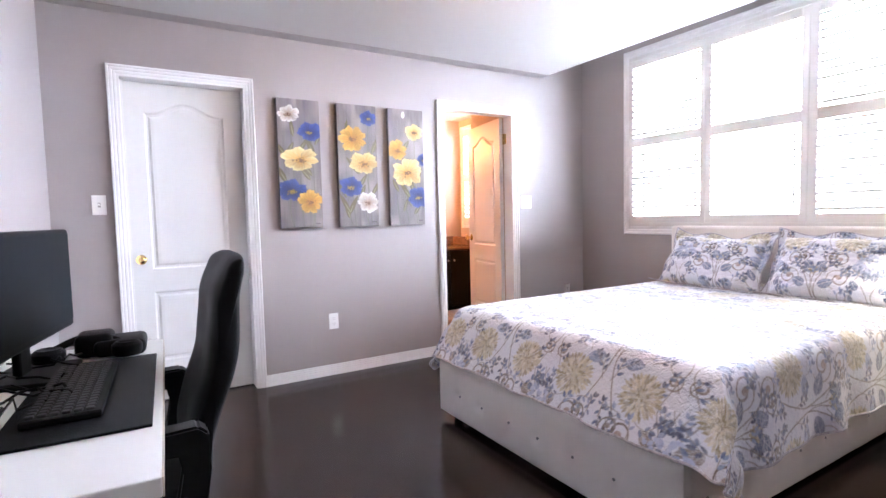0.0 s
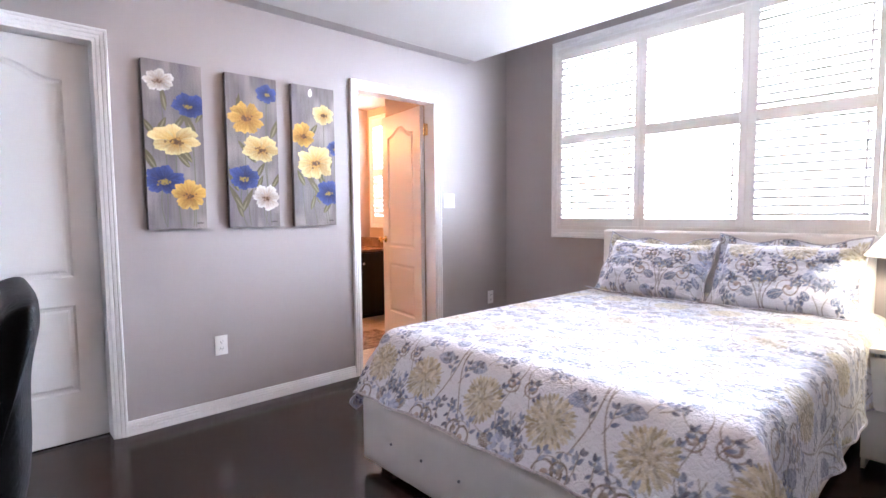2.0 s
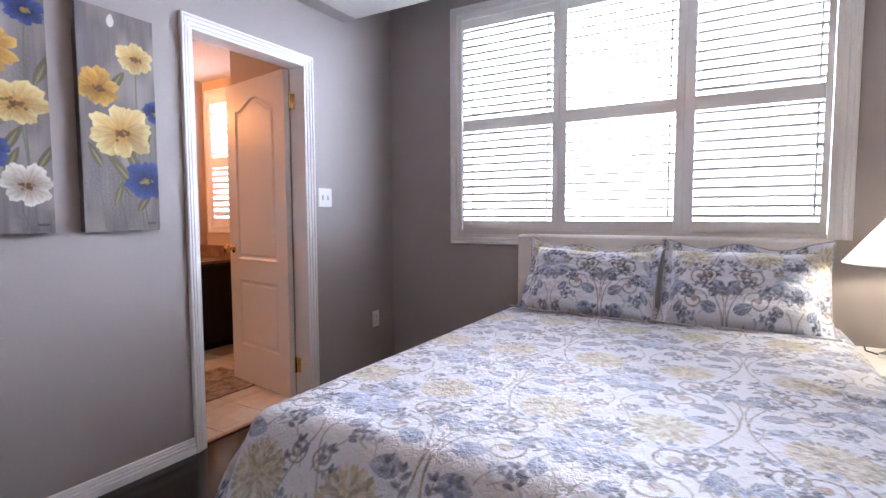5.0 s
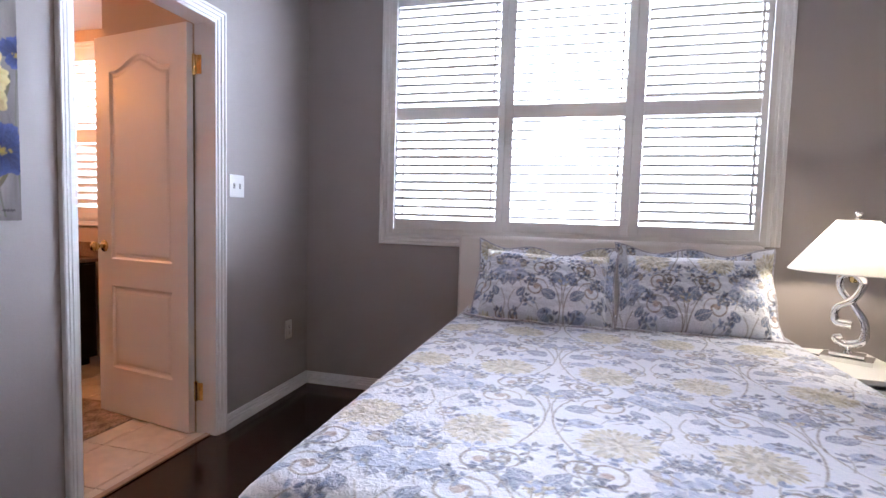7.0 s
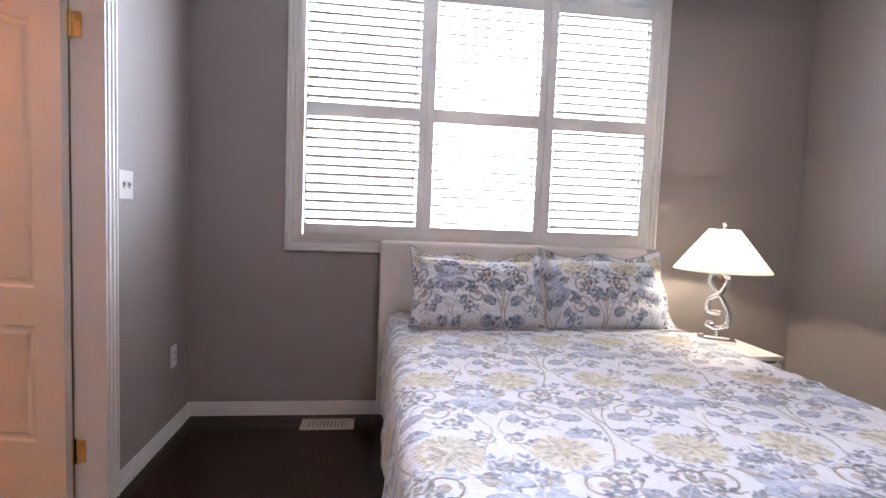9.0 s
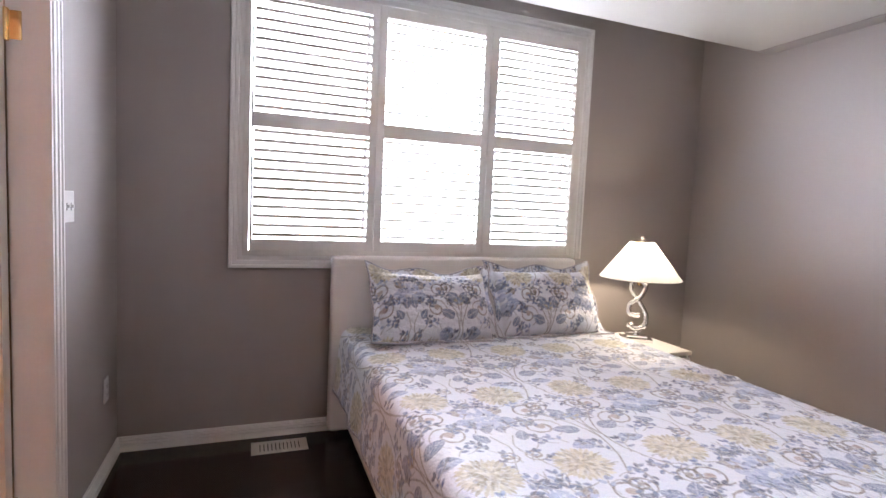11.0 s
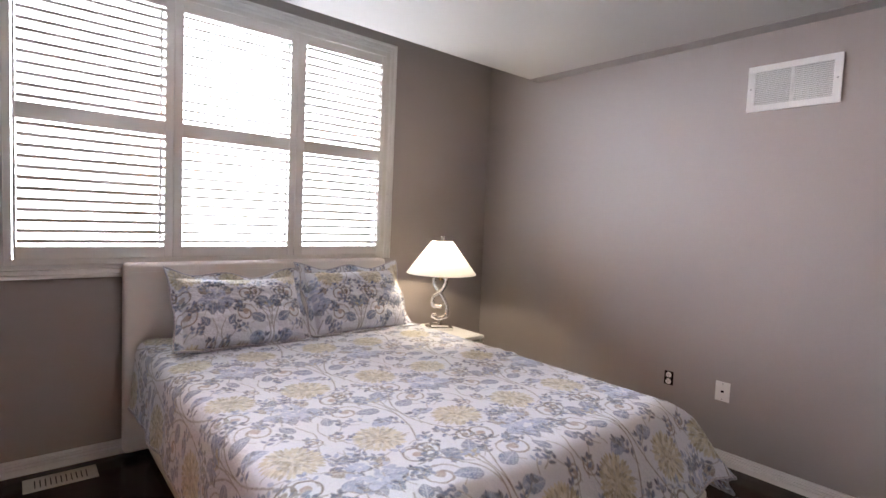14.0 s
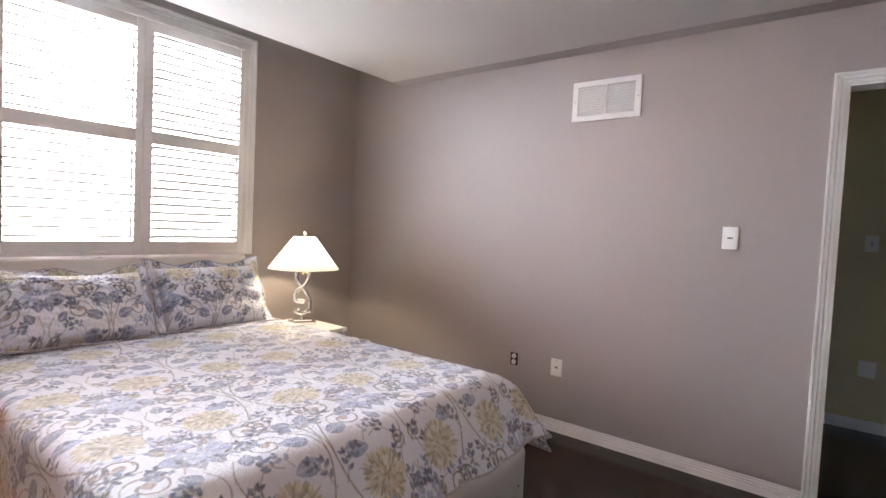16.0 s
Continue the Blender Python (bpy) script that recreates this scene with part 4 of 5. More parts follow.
SCROLL = [(0.022, 0.667, 0.0), (0.047, 0.655, 0.0), (0.010, 0.634, 0.0), (-0.044, 0.655, 0.004), (-0.051, 0.720, 0.008), (-0.016, 0.789, 0.014), (0.040, 0.868, 0.008),
          (0.043, 0.925, 0.0), (0.004, 0.943, 0.0), (-0.034, 0.905, -0.008), (-0.008, 0.835, -0.014), (0.050, 0.788, -0.010), (0.047, 0.730, -0.006), (-0.010, 0.722, -0.012)]
part("stem", ribbon([tuple(p) for p in glide(SCROLL)], 0.0185), M_CHROME, lamp, "twisting chrome scroll", True)
part("socket", lathe([(0.012, 0.905), (0.016, 0.92), (0.016, 0.985), (0.012, 0.99)], (LX, LY, 0), n=18), M_BRASS, lamp, "", True)
m = bpy.data.materials.new("shade_fabric")
m.use_nodes = True
nt = m.node_tree
nt.nodes.remove(nt.nodes["Principled BSDF"])
di, tr, mi = nt.nodes.new("ShaderNodeBsdfDiffuse"), nt.nodes.new("ShaderNodeBsdfTranslucent"), nt.nodes.new("ShaderNodeMixShader")
tc, no, rm = nt.nodes.new("ShaderNodeTexCoord"), nt.nodes.new("ShaderNodeTexNoise"), nt.nodes.new("ShaderNodeValToRGB")
no.inputs["Scale"].default_value = 180
rm.color_ramp.elements[0].color, rm.color_ramp.elements[1].color = (0.74, 0.72, 0.68, 1), (0.84, 0.82, 0.78, 1)
nt.links.new(tc.outputs["Object"], no.inputs["Vector"])
nt.links.new(no.outputs["Fac"], rm.inputs[0])
nt.links.new(rm.outputs[0], di.inputs["Color"])
nt.links.new(rm.outputs[0], tr.inputs["Color"])
mi.inputs[0].default_value = 0.35
nt.links.new(di.outputs[0], mi.inputs[1])
nt.links.new(tr.outputs[0], mi.inputs[2])
nt.links.new(mi.outputs[0], nt.nodes["Material Output"].inputs[0])
M_SHADE = m
sh = bmesh.new()
n = 56
rings = []
for r, z in ((0.238, 0.952), (0.240, 0.955), (0.165, 1.055), (0.075, 1.172), (0.073, 1.172)):
    rings.append([sh.verts.new((LX + r * math.cos(6.28319 * k / n), LY + r * math.sin(6.28319 * k / n), z)) for k in range(n)])
for r0, r1 in zip(rings, rings[1:]):
    for k in range(n):
        sh.faces.new((r0[k], r0[(k + 1) % n], r1[(k + 1) % n], r1[k]))
part("shade", sh, M_SHADE, lamp, "white fabric cone shade", True)
bm = bmesh.new()
for z, r in ((0.953, 0.239), (1.172, 0.074)):
    merge(bm, tube([(LX + r * math.cos(6.28319 * k / 40), LY + r * math.sin(6.28319 * k / 40), z) for k in range(40)], 0.003, 6, True))
part("shade_rim", bm, M_WFURN, lamp, "", True)
bm = tube([(LX - 0.074, LY, 1.172), (LX, LY, 1.176), (LX + 0.074, LY, 1.172)], 0.002, 6)
merge(bm, tube([(LX, LY, 0.985), (LX + 0.045, LY + 0.03, 1.02), (LX + 0.05, LY + 0.034, 1.09), (LX, LY, 1.178)], 0.002, 6))
merge(bm, tube([(LX, LY, 0.985), (LX - 0.045, LY - 0.03, 1.02), (LX - 0.05, LY - 0.034, 1.09), (LX, LY, 1.178)], 0.002, 6))
part("harp", bm, M_BRASS, lamp)
part("finial", lathe([(0.012, 1.176), (0.016, 1.182), (0.008, 1.190), (0.014, 1.200), (0.013, 1.210), (0.0, 1.214)], (LX, LY, 0), n=16), M_CHROME, lamp, "small chrome finial", True)
part("cord", tube([(LX - 0.02, LY + 0.05, NZ + 0.004), (LX + 0.02, LY + 0.11, NZ + 0.012), (LX + 0.1, LY + 0.13, NZ + 0.004), (LX + 0.19, LY + 0.12, NZ + 0.004), (LX + 0.215, LY + 0.12, NZ - 0.05), (LX + 0.22, LY + 0.12, 0.3)], 0.003, 6), M_BLACK, lamp, "black power cord", True)


# ---- ceiling light ----
cl = empty("ceiling_light", (CLX, CLY, ZC), "lit flush ceiling light with a frosted dome and brass rim", "lamp")
part("rim", lathe([(0.155, ZC - 0.022), (0.165, ZC - 0.018), (0.165, ZC - 0.004), (0.150, ZC), (0.148, ZC - 0.018)], (CLX, CLY, 0), n=40), M_BRASS, cl, "polished brass rim", True)
part("dome", lathe([(0.148 * math.cos(a), ZC - 0.020 - 0.085 * math.sin(a)) for a in np.linspace(0, math.pi / 2, 10)], (CLX, CLY, 0), n=40), glow("frosted_warm_dome", (1.0, 0.72, 0.45), 4.0), cl, "glowing frosted glass dome", True)
part("dome_finial", lathe([(0.012, ZC - 0.103), (0.012, ZC - 0.112), (0.006, ZC - 0.122), (0.0, ZC - 0.126)], (CLX, CLY, 0), n=14), M_BRASS, cl, "", True)

# ---- paintings ----
M_CANVAS = printed("oil_on_canvas", 0.6, 0.5, 420)


def bloom(c, u, v, r, squash, tone, dark, heart, rng, petals=6):
    """A poppy in broad strokes: fan-shaped ragged petals laid from the back to the front round a sunken heart."""
    tone, dark = np.asarray(tone), np.asarray(dark)
    w = c.window(u, v, r * 1.35)
    if not w:
        return
    tilt = 0.30 * (1 - squash) + 0.04
    x, y = w[2], w[3] / squash + tilt * r
    rad, th = np.hypot(x, y) / r, np.arctan2(y, x)
    grain = smooth_noise(*x.shape, 26, 26, rng)
    block = c.rgb[w[0], w[1]]
    start = rng.uniform(0, 6.283)
    for k in sorted(range(petals), key=lambda q: -math.sin(start + 2 * math.pi * q / petals)):
        a = start + 2 * math.pi * k / petals + rng.uniform(-0.16, 0.16)
        half = 1.22 * math.pi / petals * rng.uniform(0.92, 1.15)
        d = (th - a + math.pi) % (2 * math.pi) - math.pi
        q = d / half
        reach = (1 + tilt * 1.1 * math.sin(a)) * rng.uniform(0.88, 1.04)
        edge = reach * np.clip(1 - 0.34 * np.abs(q) ** 2.4, 0, 1) * (1 + 0.035 * np.sin(d * 11 + 3 * k) + 0.025 * np.sin(d * 23 + k) + 0.03 * grain)
        e = rad / np.maximum(edge, 1e-3)
        mask = np.clip((1 - e) * 0.8 * r / c.step + 0.5, 0, 1) * (np.abs(q) < 1.25)
        lit = rng.uniform(0.72, 1.10) * (0.96 + 0.10 * math.sin(a))
        streak = 0.10 * np.sin(d * 19 + k * 3 + 2 * rad) + 0.07 * np.sin(d * 43 + k) + 0.10 * grain
        f = np.clip(e * 1.25 - 0.22 + streak, 0, 1)[..., None]
        col = (dark * (1 - f) + tone * f) * lit
        tip = (np.clip((e - 0.70) / 0.3, 0, 1) * np.clip(0.5 + 0.9 * np.sin(d * 5 + 2 * k) + 0.8 * grain, 0, 1))[..., None]
        col += 0.45 * tip * (np.minimum(tone * 1.45 + 0.03, 0.86) - col)
        fold = np.clip((np.abs(q) - 0.72) / 0.4, 0, 1)[..., None]
        col = col * (1 - 0.30 * fold)
        block += (mask * 0.96)[..., None] * (col - block)
    for k in range(70):
        a, q = rng.uniform(0, 6.283), abs(rng.normal(0, 0.10)) * r
        c.disc(u + q * 1.4 * math.cos(a), v + q * 0.75 * squash * math.sin(a) - tilt * r * squash, 0.055 * r, heart if k % 5 else dark, 0.75)


P_CREAM, P_GOLD, P_BLUE, P_WHITE = ((0.68, 0.52, 0.24), (0.50, 0.27, 0.05)), ((0.58, 0.34, 0.07), (0.36, 0.16, 0.02)), ((0.045, 0.066, 0.225), (0.016, 0.024, 0.09)), ((0.70, 0.65, 0.57), (0.36, 0.25, 0.18))


def canvas(x0, x1, flowers, buds, seed, label):
    z0, z1 = 1.094, 1.990
    w, h = x1 - x0, z1 - z0
    r = np.random.default_rng(seed)
    c = Cloth(w, h, 0.0026, (0.185, 0.158, 0.155))
    # brushed grey ground
    g = smooth_noise(c.nu, c.nv, 40, 9, r) * 0.5 + smooth_noise(c.nu, c.nv, 14, 5, r) * 0.5
    c.rgb *= (1 + 0.26 * g)[..., None]
    warm = np.clip(smooth_noise(c.nu, c.nv, 5, 6, r), 0, 1)[..., None]
    c.rgb += warm * (np.asarray((0.33, 0.295, 0.27)) - c.rgb) * 0.85
    cool = np.clip(smooth_noise(c.nu, c.nv, 6, 4, r), 0, 1)[..., None]
    c.rgb += cool * (np.asarray((0.145, 0.125, 0.165)) - c.rgb) * 0.6
    for fu, fv, fr, sq, tone, n in flowers:
        u, v = fu * w, (1 - fv) * h
        bend = r.uniform(-0.03, 0.03)
        pts = [(u + bend * math.sin(3 * f) + 0.01 * f, v * (1 - f) + 0.01 * f) for f in np.linspace(0, 1, 22)]
        c.stroke(pts, 0.0028, (0.13, 0.13, 0.09), 0.75)
    for k in range(12):
        u, v, a = r.uniform(0.1, 0.9) * w, r.uniform(0.05, 0.75) * h, r.uniform(0.9, 2.3)
        c.leaf(u, v, r.uniform(0.10, 0.17), r.uniform(0.022, 0.040), a, (0.125, 0.108, 0.058))
        c.leaf(u + 0.004, v, 0.09, 0.009, a + 0.06, (0.23, 0.205, 0.12))
    for fu, fv, fr, sq, tone, n in flowers:
        bloom(c, fu * w, (1 - fv) * h, fr * w, sq, tone[0], tone[1], (0.30, 0.20, 0.04) if tone is P_BLUE else (0.10, 0.05, 0.02), r, n)
    for fu, fv in buds:
        c.leaf(fu * w, (1 - fv) * h - 0.025, 0.055, 0.028, 1.5, (0.72, 0.68, 0.60))
    # small signature mark
    c.stroke([(0.82 * w + 0.03 * f * w * 4, 0.035 * h + 0.004 * math.sin(f * 30)) for f in np.linspace(0, 1, 14)], 0.0016, (0.05, 0.04, 0.04))
    root = empty("canvas_painting", ((x0 + x1) / 2, N, z0), label, "painting", "floral paintings on the wall")
    part("stretcher", box((x0, N - 0.034, z0), (x1, N - 0.001, z1), 0.003), mat("canvas_side", (0.14, 0.12, 0.12), 0.8, bump=0.3, scale=300, vary=0.3, big=12), root)
    U, V = np.meshgrid(c.u, c.v, indexing="ij")
    relief = 0.0006 * smooth_noise(c.nu, c.nv, 60, 160, r)
    ob = new("painted_face", grid_mesh("painted_face", np.stack([x0 + U, np.full_like(U, N - 0.0365) - relief, z0 + V], -1), c.rgb, M_CANVAS))
    ob.parent = root
    ob.matrix_parent_inverse = root.matrix_world.inverted()
    return root


canvas(1.831, 2.126, [(0.27, 0.115, 0.26, 0.78, P_WHITE, 8), (0.76, 0.245, 0.30, 0.80, P_BLUE, 6), (0.52, 0.455, 0.46, 0.64, P_CREAM, 7), (0.28, 0.705, 0.36, 0.78, P_BLUE, 7), (0.72, 0.79, 0.31, 0.92, P_GOLD, 9)], [], 21,
       "tall canvas of white, blue and yellow poppies on grey")
canvas(2.256, 2.562, [(0.80, 0.105, 0.22, 0.82, P_BLUE, 6), (0.38, 0.275, 0.36, 0.90, P_GOLD, 9), (0.66, 0.475, 0.38, 0.72, P_CREAM, 6), (0.30, 0.67, 0.31, 0.82, P_BLUE, 6), (0.74, 0.80, 0.29, 0.92, P_WHITE, 7)], [], 22,
       "tall canvas of gold, cream and blue poppies on grey")
canvas(2.663, 2.963, [(0.74, 0.19, 0.27, 0.86, P_CREAM, 6), (0.24, 0.355, 0.30, 0.86, P_GOLD, 8), (1.00, 0.43, 0.19, 0.95, P_BLUE, 5), (0.52, 0.54, 0.43, 0.92, P_CREAM, 8), (0.82, 0.76, 0.29, 0.95, P_BLUE, 6)], [(0.42, 0.05)], 23,
       "tall canvas of cream, gold and blue poppies with a white bud")


# ---- switches, outlets, grilles ----
def wall_plate(name, at, facing, kind, label, w=0.072, h=0.116, group="", bare=False):
    """A cover plate; built facing -y, then turned."""
    root = empty(name, (0, 0, 0), label, "outlet" if kind == "outlet" else "switch", group)
    if bare:
        part("metal_box", box((-0.028, -0.001, -0.042), (0.028, 0.012, 0.042), 0.001), M_BLACK, root, "dark open wall box")
    else:
        part("plate", box((-w / 2, -0.006, -h / 2), (w / 2, 0.0, h / 2), 0.0025), M_PLASTIC, root)
    if kind == "outlet":
        for z in (-0.02, 0.02):
            s = part("socket_face", lathe([(0.0, -0.009), (0.0155, -0.009), (0.0165, -0.006), (0.0165, -0.001)], (0, 0, z), "y", 18), M_PLASTIC, root)
            for x in (-0.0065, 0.0065):
                part("slot", box((x - 0.001, -0.0096, z - 0.002), (x + 0.001, -0.0085, z + 0.007)), M_BLACK, s)
            part("slot", box((-0.002, -0.0096, z - 0.010), (0.002, -0.0085, z - 0.006)), M_BLACK, s)
    elif kind == "switch":
        n = max(1, round(w / 0.06))
        for k in range(n):
            x = (k - (n - 1) / 2) * 0.046
            t = box((x - 0.005, -0.016, -0.004), (x + 0.005, -0.005, 0.008), 0.001)
            part("toggle", t, M_PLASTIC, root)
            part("toggle_slot", box((x - 0.0065, -0.0066, -0.0135), (x + 0.0065, -0.0055, 0.0135)), M_GREY, root, "grey switch slot")
    elif kind == "jack":
        part("jack_hole", box((-0.008, -0.0066, -0.006), (0.008, -0.0052, 0.006)), M_BLACK, root, "dark jack hole")
        for z in (-0.045, 0.045):
            part("screw", lathe([(0.0, -0.0072), (0.003, -0.007), (0.003, -0.005)], (0, 0, z), "y", 10), M_GREY, root)
    elif kind == "dimmer":
        part("slider_slot", box((-0.014, -0.0075, -0.004), (0.014, -0.0055, 0.004)), M_GREY, root, "grey slider slot")
        part("slider", box((-0.006, -0.012, -0.003), (0.003, -0.006, 0.003), 0.001), M_BLACK, root)
    root.matrix_world = Matrix.Translation(at) @ Matrix.Rotation(radians(facing), 4, "Z")
    return root


M_GREY = mat("grey_plastic", (0.30, 0.29, 0.28), 0.5)
wall_plate("light_switch", (0.791, N, 1.27), 0, "switch", "white single toggle light switch beside the closed door")
wall_plate("light_switch", (4.048, N, 1.265), 0, "switch", "white double toggle light switch beside the bathroom door", 0.118)
wall_plate("wall_outlet", (2.188, N, 0.40), 0, "outlet", "white duplex wall outlet under the paintings", group="outlets")
wall_plate("wall_outlet", (4.548, N, 0.405), 0, "outlet", "white duplex wall outlet near the window corner", group="outlets")
wall_plate("wall_outlet", (3.089, S, 0.41), 180, "outlet", "duplex outlet without its cover plate in a dark box", group="outlets", bare=True)
wall_plate("phone_jack", (2.775, S, 0.416), 180, "jack", "white wall plate with a small phone jack", 0.078, 0.112)
wall_plate("dimmer_switch", (1.840, S, 1.302), 180, "dimmer", "white wall plate with a small slider", 0.076, 0.118)
wall_plate("light_switch", (1.207, HS, 1.31), 180, "switch", "single toggle light switch on the dim hall wall")
wall_plate("cover_plate", (1.178, HS, 0.435), 180, "blank", "plain square plate on the dim hall wall", 0.10, 0.115)

vent = empty("air_return_grille", (2.555, S, 2.1), "white metal return air grille high on the wall", "vent")
VX0, VX1, VZ0, VZ1 = 2.345, 2.765, 1.984, 2.226
bm = bmesh.new()
for a, b in (((VX0, VZ0), (VX1, VZ0 + 0.034)), ((VX0, VZ1 - 0.034), (VX1, VZ1)), ((VX0, VZ0 + 0.034), (VX0 + 0.036, VZ1 - 0.034)), ((VX1 - 0.036, VZ0 + 0.034), (VX1, VZ1 - 0.034)), ((2.547, VZ0 + 0.034), (2.563, VZ1 - 0.034))):
    add_box(bm, (a[0], S, a[1]), (b[0], S + 0.012, b[1]), 0.002)
part("frame", bm, M_TRIM, vent)
part("backing", box((VX0 + 0.02, S + 0.0005, VZ0 + 0.02), (VX1 - 0.02, S + 0.002, VZ1 - 0.02)), mat("duct_grey", (0.42, 0.41, 0.40), 0.7), vent, "grey filter behind the slats")
bm = box((-0.0905, -0.0045, -0.0007), (0.0905, 0.0045, 0.0007))
me_slat = finish("slat", bm, M_TRIM)
for k in range(17):
    z = VZ0 + 0.04 + k * 0.01
    for xc in ((VX0 + 0.036 + 2.547) / 2, (VX1 - 0.036 + 2.563) / 2):
        s = new("slat", me_slat)
        s.parent = vent
        s.matrix_parent_inverse = vent.matrix_world.inverted()
        s.matrix_world = pose(xc, S + 0.0075, z, 35, 0, 0)
for x in (VX0 + 0.018, VX1 - 0.018):
    part("screw", lathe([(0.0, 0.0145), (0.004, 0.0135), (0.004, 0.011)], (x, S, 2.105), "y", 10), M_GREY, vent)

reg = empty("floor_register", (4.61, 5.285, 0), "cream metal floor heating register by the baseboard", "vent")
RX0, RX1, RY0, RY1 = 4.545, 4.685, 5.14, 5.43
bm = bmesh.new()
for a, b in (((RX0, RY0), (RX0 + 0.026, RY1)), ((RX1 - 0.026, RY0), (RX1, RY1)), ((RX0 + 0.026, RY0), (RX1 - 0.026, RY0 + 0.03)), ((RX0 + 0.026, RY1 - 0.03), (RX1 - 0.026, RY1))):
    add_box(bm, (*a, 0.0), (*b, 0.006), 0.0015)
M_REG = mat("cream_enamel", (0.52, 0.49, 0.43), 0.45, vary=0.06)
part("frame", bm, M_REG, reg)
# no hole below: a black sheet gives the shade between the bars
part("duct", box((RX0 + 0.02, RY0 + 0.02, 0.0005), (RX1 - 0.02, RY1 - 0.02, 0.0015)), M_BLACK, reg, "black sheet standing for the shade under the bars")
for k in range(12):
    y = RY0 + 0.035 + k * (RY1 - RY0 - 0.07) / 11
    part("bar", box((RX0 + 0.026, y - 0.0075, 0.002), (RX1 - 0.026, y + 0.0075, 0.0052)), M_REG, reg)

# ---- desk and what stands on it ----
DX0, DX1, DY0, DY1, DZ = W + 0.060, 1.035, 3.36, 4.475, 0.75
desk = empty("desk", (0.79, 3.9, 0), "plain white desk with a chipped front edge against the wall", "desk")
part("desktop", box((DX0, DY0, DZ - 0.035), (DX1, DY1, DZ), 0.003), M_WFURN, desk)
part("edge_band", box((DX1 + 0.0005, DY0 + 0.002, DZ - 0.034), (DX1 + 0.0025, DY1 - 0.002, DZ - 0.001)), mat("worn_edge_band", (0.62, 0.55, 0.46), 0.5, vary=0.35, scale=30, big=9), desk, "yellowed worn edge band")
for y in (DY0 + 0.02, DY1 - 0.05):
    part("side_panel", box((DX0 + 0.02, y, 0), (DX1 - 0.03, y + 0.03, DZ - 0.035), 0.002), M_WFURN, desk)
part("back_rail", box((DX0 + 0.03, DY0 + 0.05, 0.35), (DX0 + 0.05, DY1 - 0.05, DZ - 0.035), 0.002), M_WFURN, desk)

mon = empty("monitor", (0.74, 4.15, DZ), "black flat computer monitor switched off on the desk", "monitor")
mm = pose(0.738, 4.16, 0, 0, 0, 90 - 11)     # own x runs along the screen, own -y looks out
M_SCREEN = mat("dark_screen", (0.006, 0.008, 0.010), 0.42, vary=0.05, spec=0.06)
part("housing", box((-0.255, -0.004, 0.845), (0.255, 0.034, 1.145), 0.008, mm), M_BLACK, mon)
part("screen", box((-0.243, -0.0065, 0.868), (0.243, -0.0042, 1.133), 0.0, mm), M_SCREEN, mon, "dark unlit screen")
part("neck", box((-0.035, 0.034, 0.76), (0.035, 0.055, 0.98), 0.006, mm), M_BLACK, mon)
part("foot", box((-0.12, -0.06, DZ), (0.12, 0.11, DZ + 0.014), 0.006, mm), M_BLACK, mon)

pad = empty("desk_mat", (0.86, 3.9, DZ), "black leather desk mat with a raised writing flap", "desk mat")
part("mat", box((0.752, 3.60, DZ), (1.018, 4.235, DZ + 0.006), 0.002), M_LEATHER, pad)
kb = empty("keyboard", (0.84, 3.92, DZ), "black computer keyboard lying on the desk mat", "keyboard")
part("keyboard_body", box((0.785, 3.70, DZ + 0.006), (0.925, 4.13, DZ + 0.022), 0.004), M_BLACK, kb)
kc = box((-0.0075, -0.0075, 0), (0.0075, 0.0075, 0.006), 0.0015, seg=1)
me_key = finish("key", kc, mat("key_caps", (0.025, 0.025, 0.027), 0.55))
for i in range(6):
    for j in range(21):
        k = new("key", me_key)
        k.parent = kb
        k.matrix_parent_inverse = kb.matrix_world.inverted()
        k.matrix_world = Matrix.Translation((0.802 + i * 0.0205, 3.716 + j * 0.0199, DZ + 0.0222))
hs = empty("headset", (0.85, 4.26, DZ), "black padded headset lying at the back of the desk", "headset")
band = [(0.74 + 0.2 * f, 4.30 + 0.05 * math.sin(math.pi * f), DZ + 0.030 + 0.030 * math.sin(math.pi * f)) for f in np.linspace(0, 1, 20)]
part("headband", tube(band, 0.011, 10), M_LEATHER, hs, "", True)
for x, s in ((0.745, 1), (0.94, -1)):
    part("ear_cup", lathe([(0.0, 0), (0.034, 0.0), (0.042, 0.012), (0.042, 0.034), (0.030, 0.044), (0.018, 0.040), (0.0, 0.040)], (x, 4.27, DZ + 0.006), n=22), M_LEATHER, hs, "", True)
part("boom", tube([(0.745, 4.25, DZ + 0.03), (0.79, 4.18, DZ + 0.025), (0.83, 4.14, DZ + 0.022)], 0.003, 6), M_BLACK, hs)
bag = bmesh.new()
for k in range(3):
    merge(bag, box((0.80 + 0.05 * k, 4.30 - 0.02 * k, DZ + 0.001), (0.90 + 0.045 * k, 4.42, DZ + 0.05 + 0.02 * (k == 0)), 0.018, seg=3))
tagged(part("camera_case", bag, M_LEATHER, None, "", True), "soft black equipment case slumped on the desk", "case")
adp = tagged(part("power_adapter", box((0.64, 3.66, DZ + 0.0065), (0.74, 3.80, DZ + 0.038), 0.006), M_BLACK), "black power adapter brick on the desk mat", "adapter")
rc = np.random.default_rng(5)
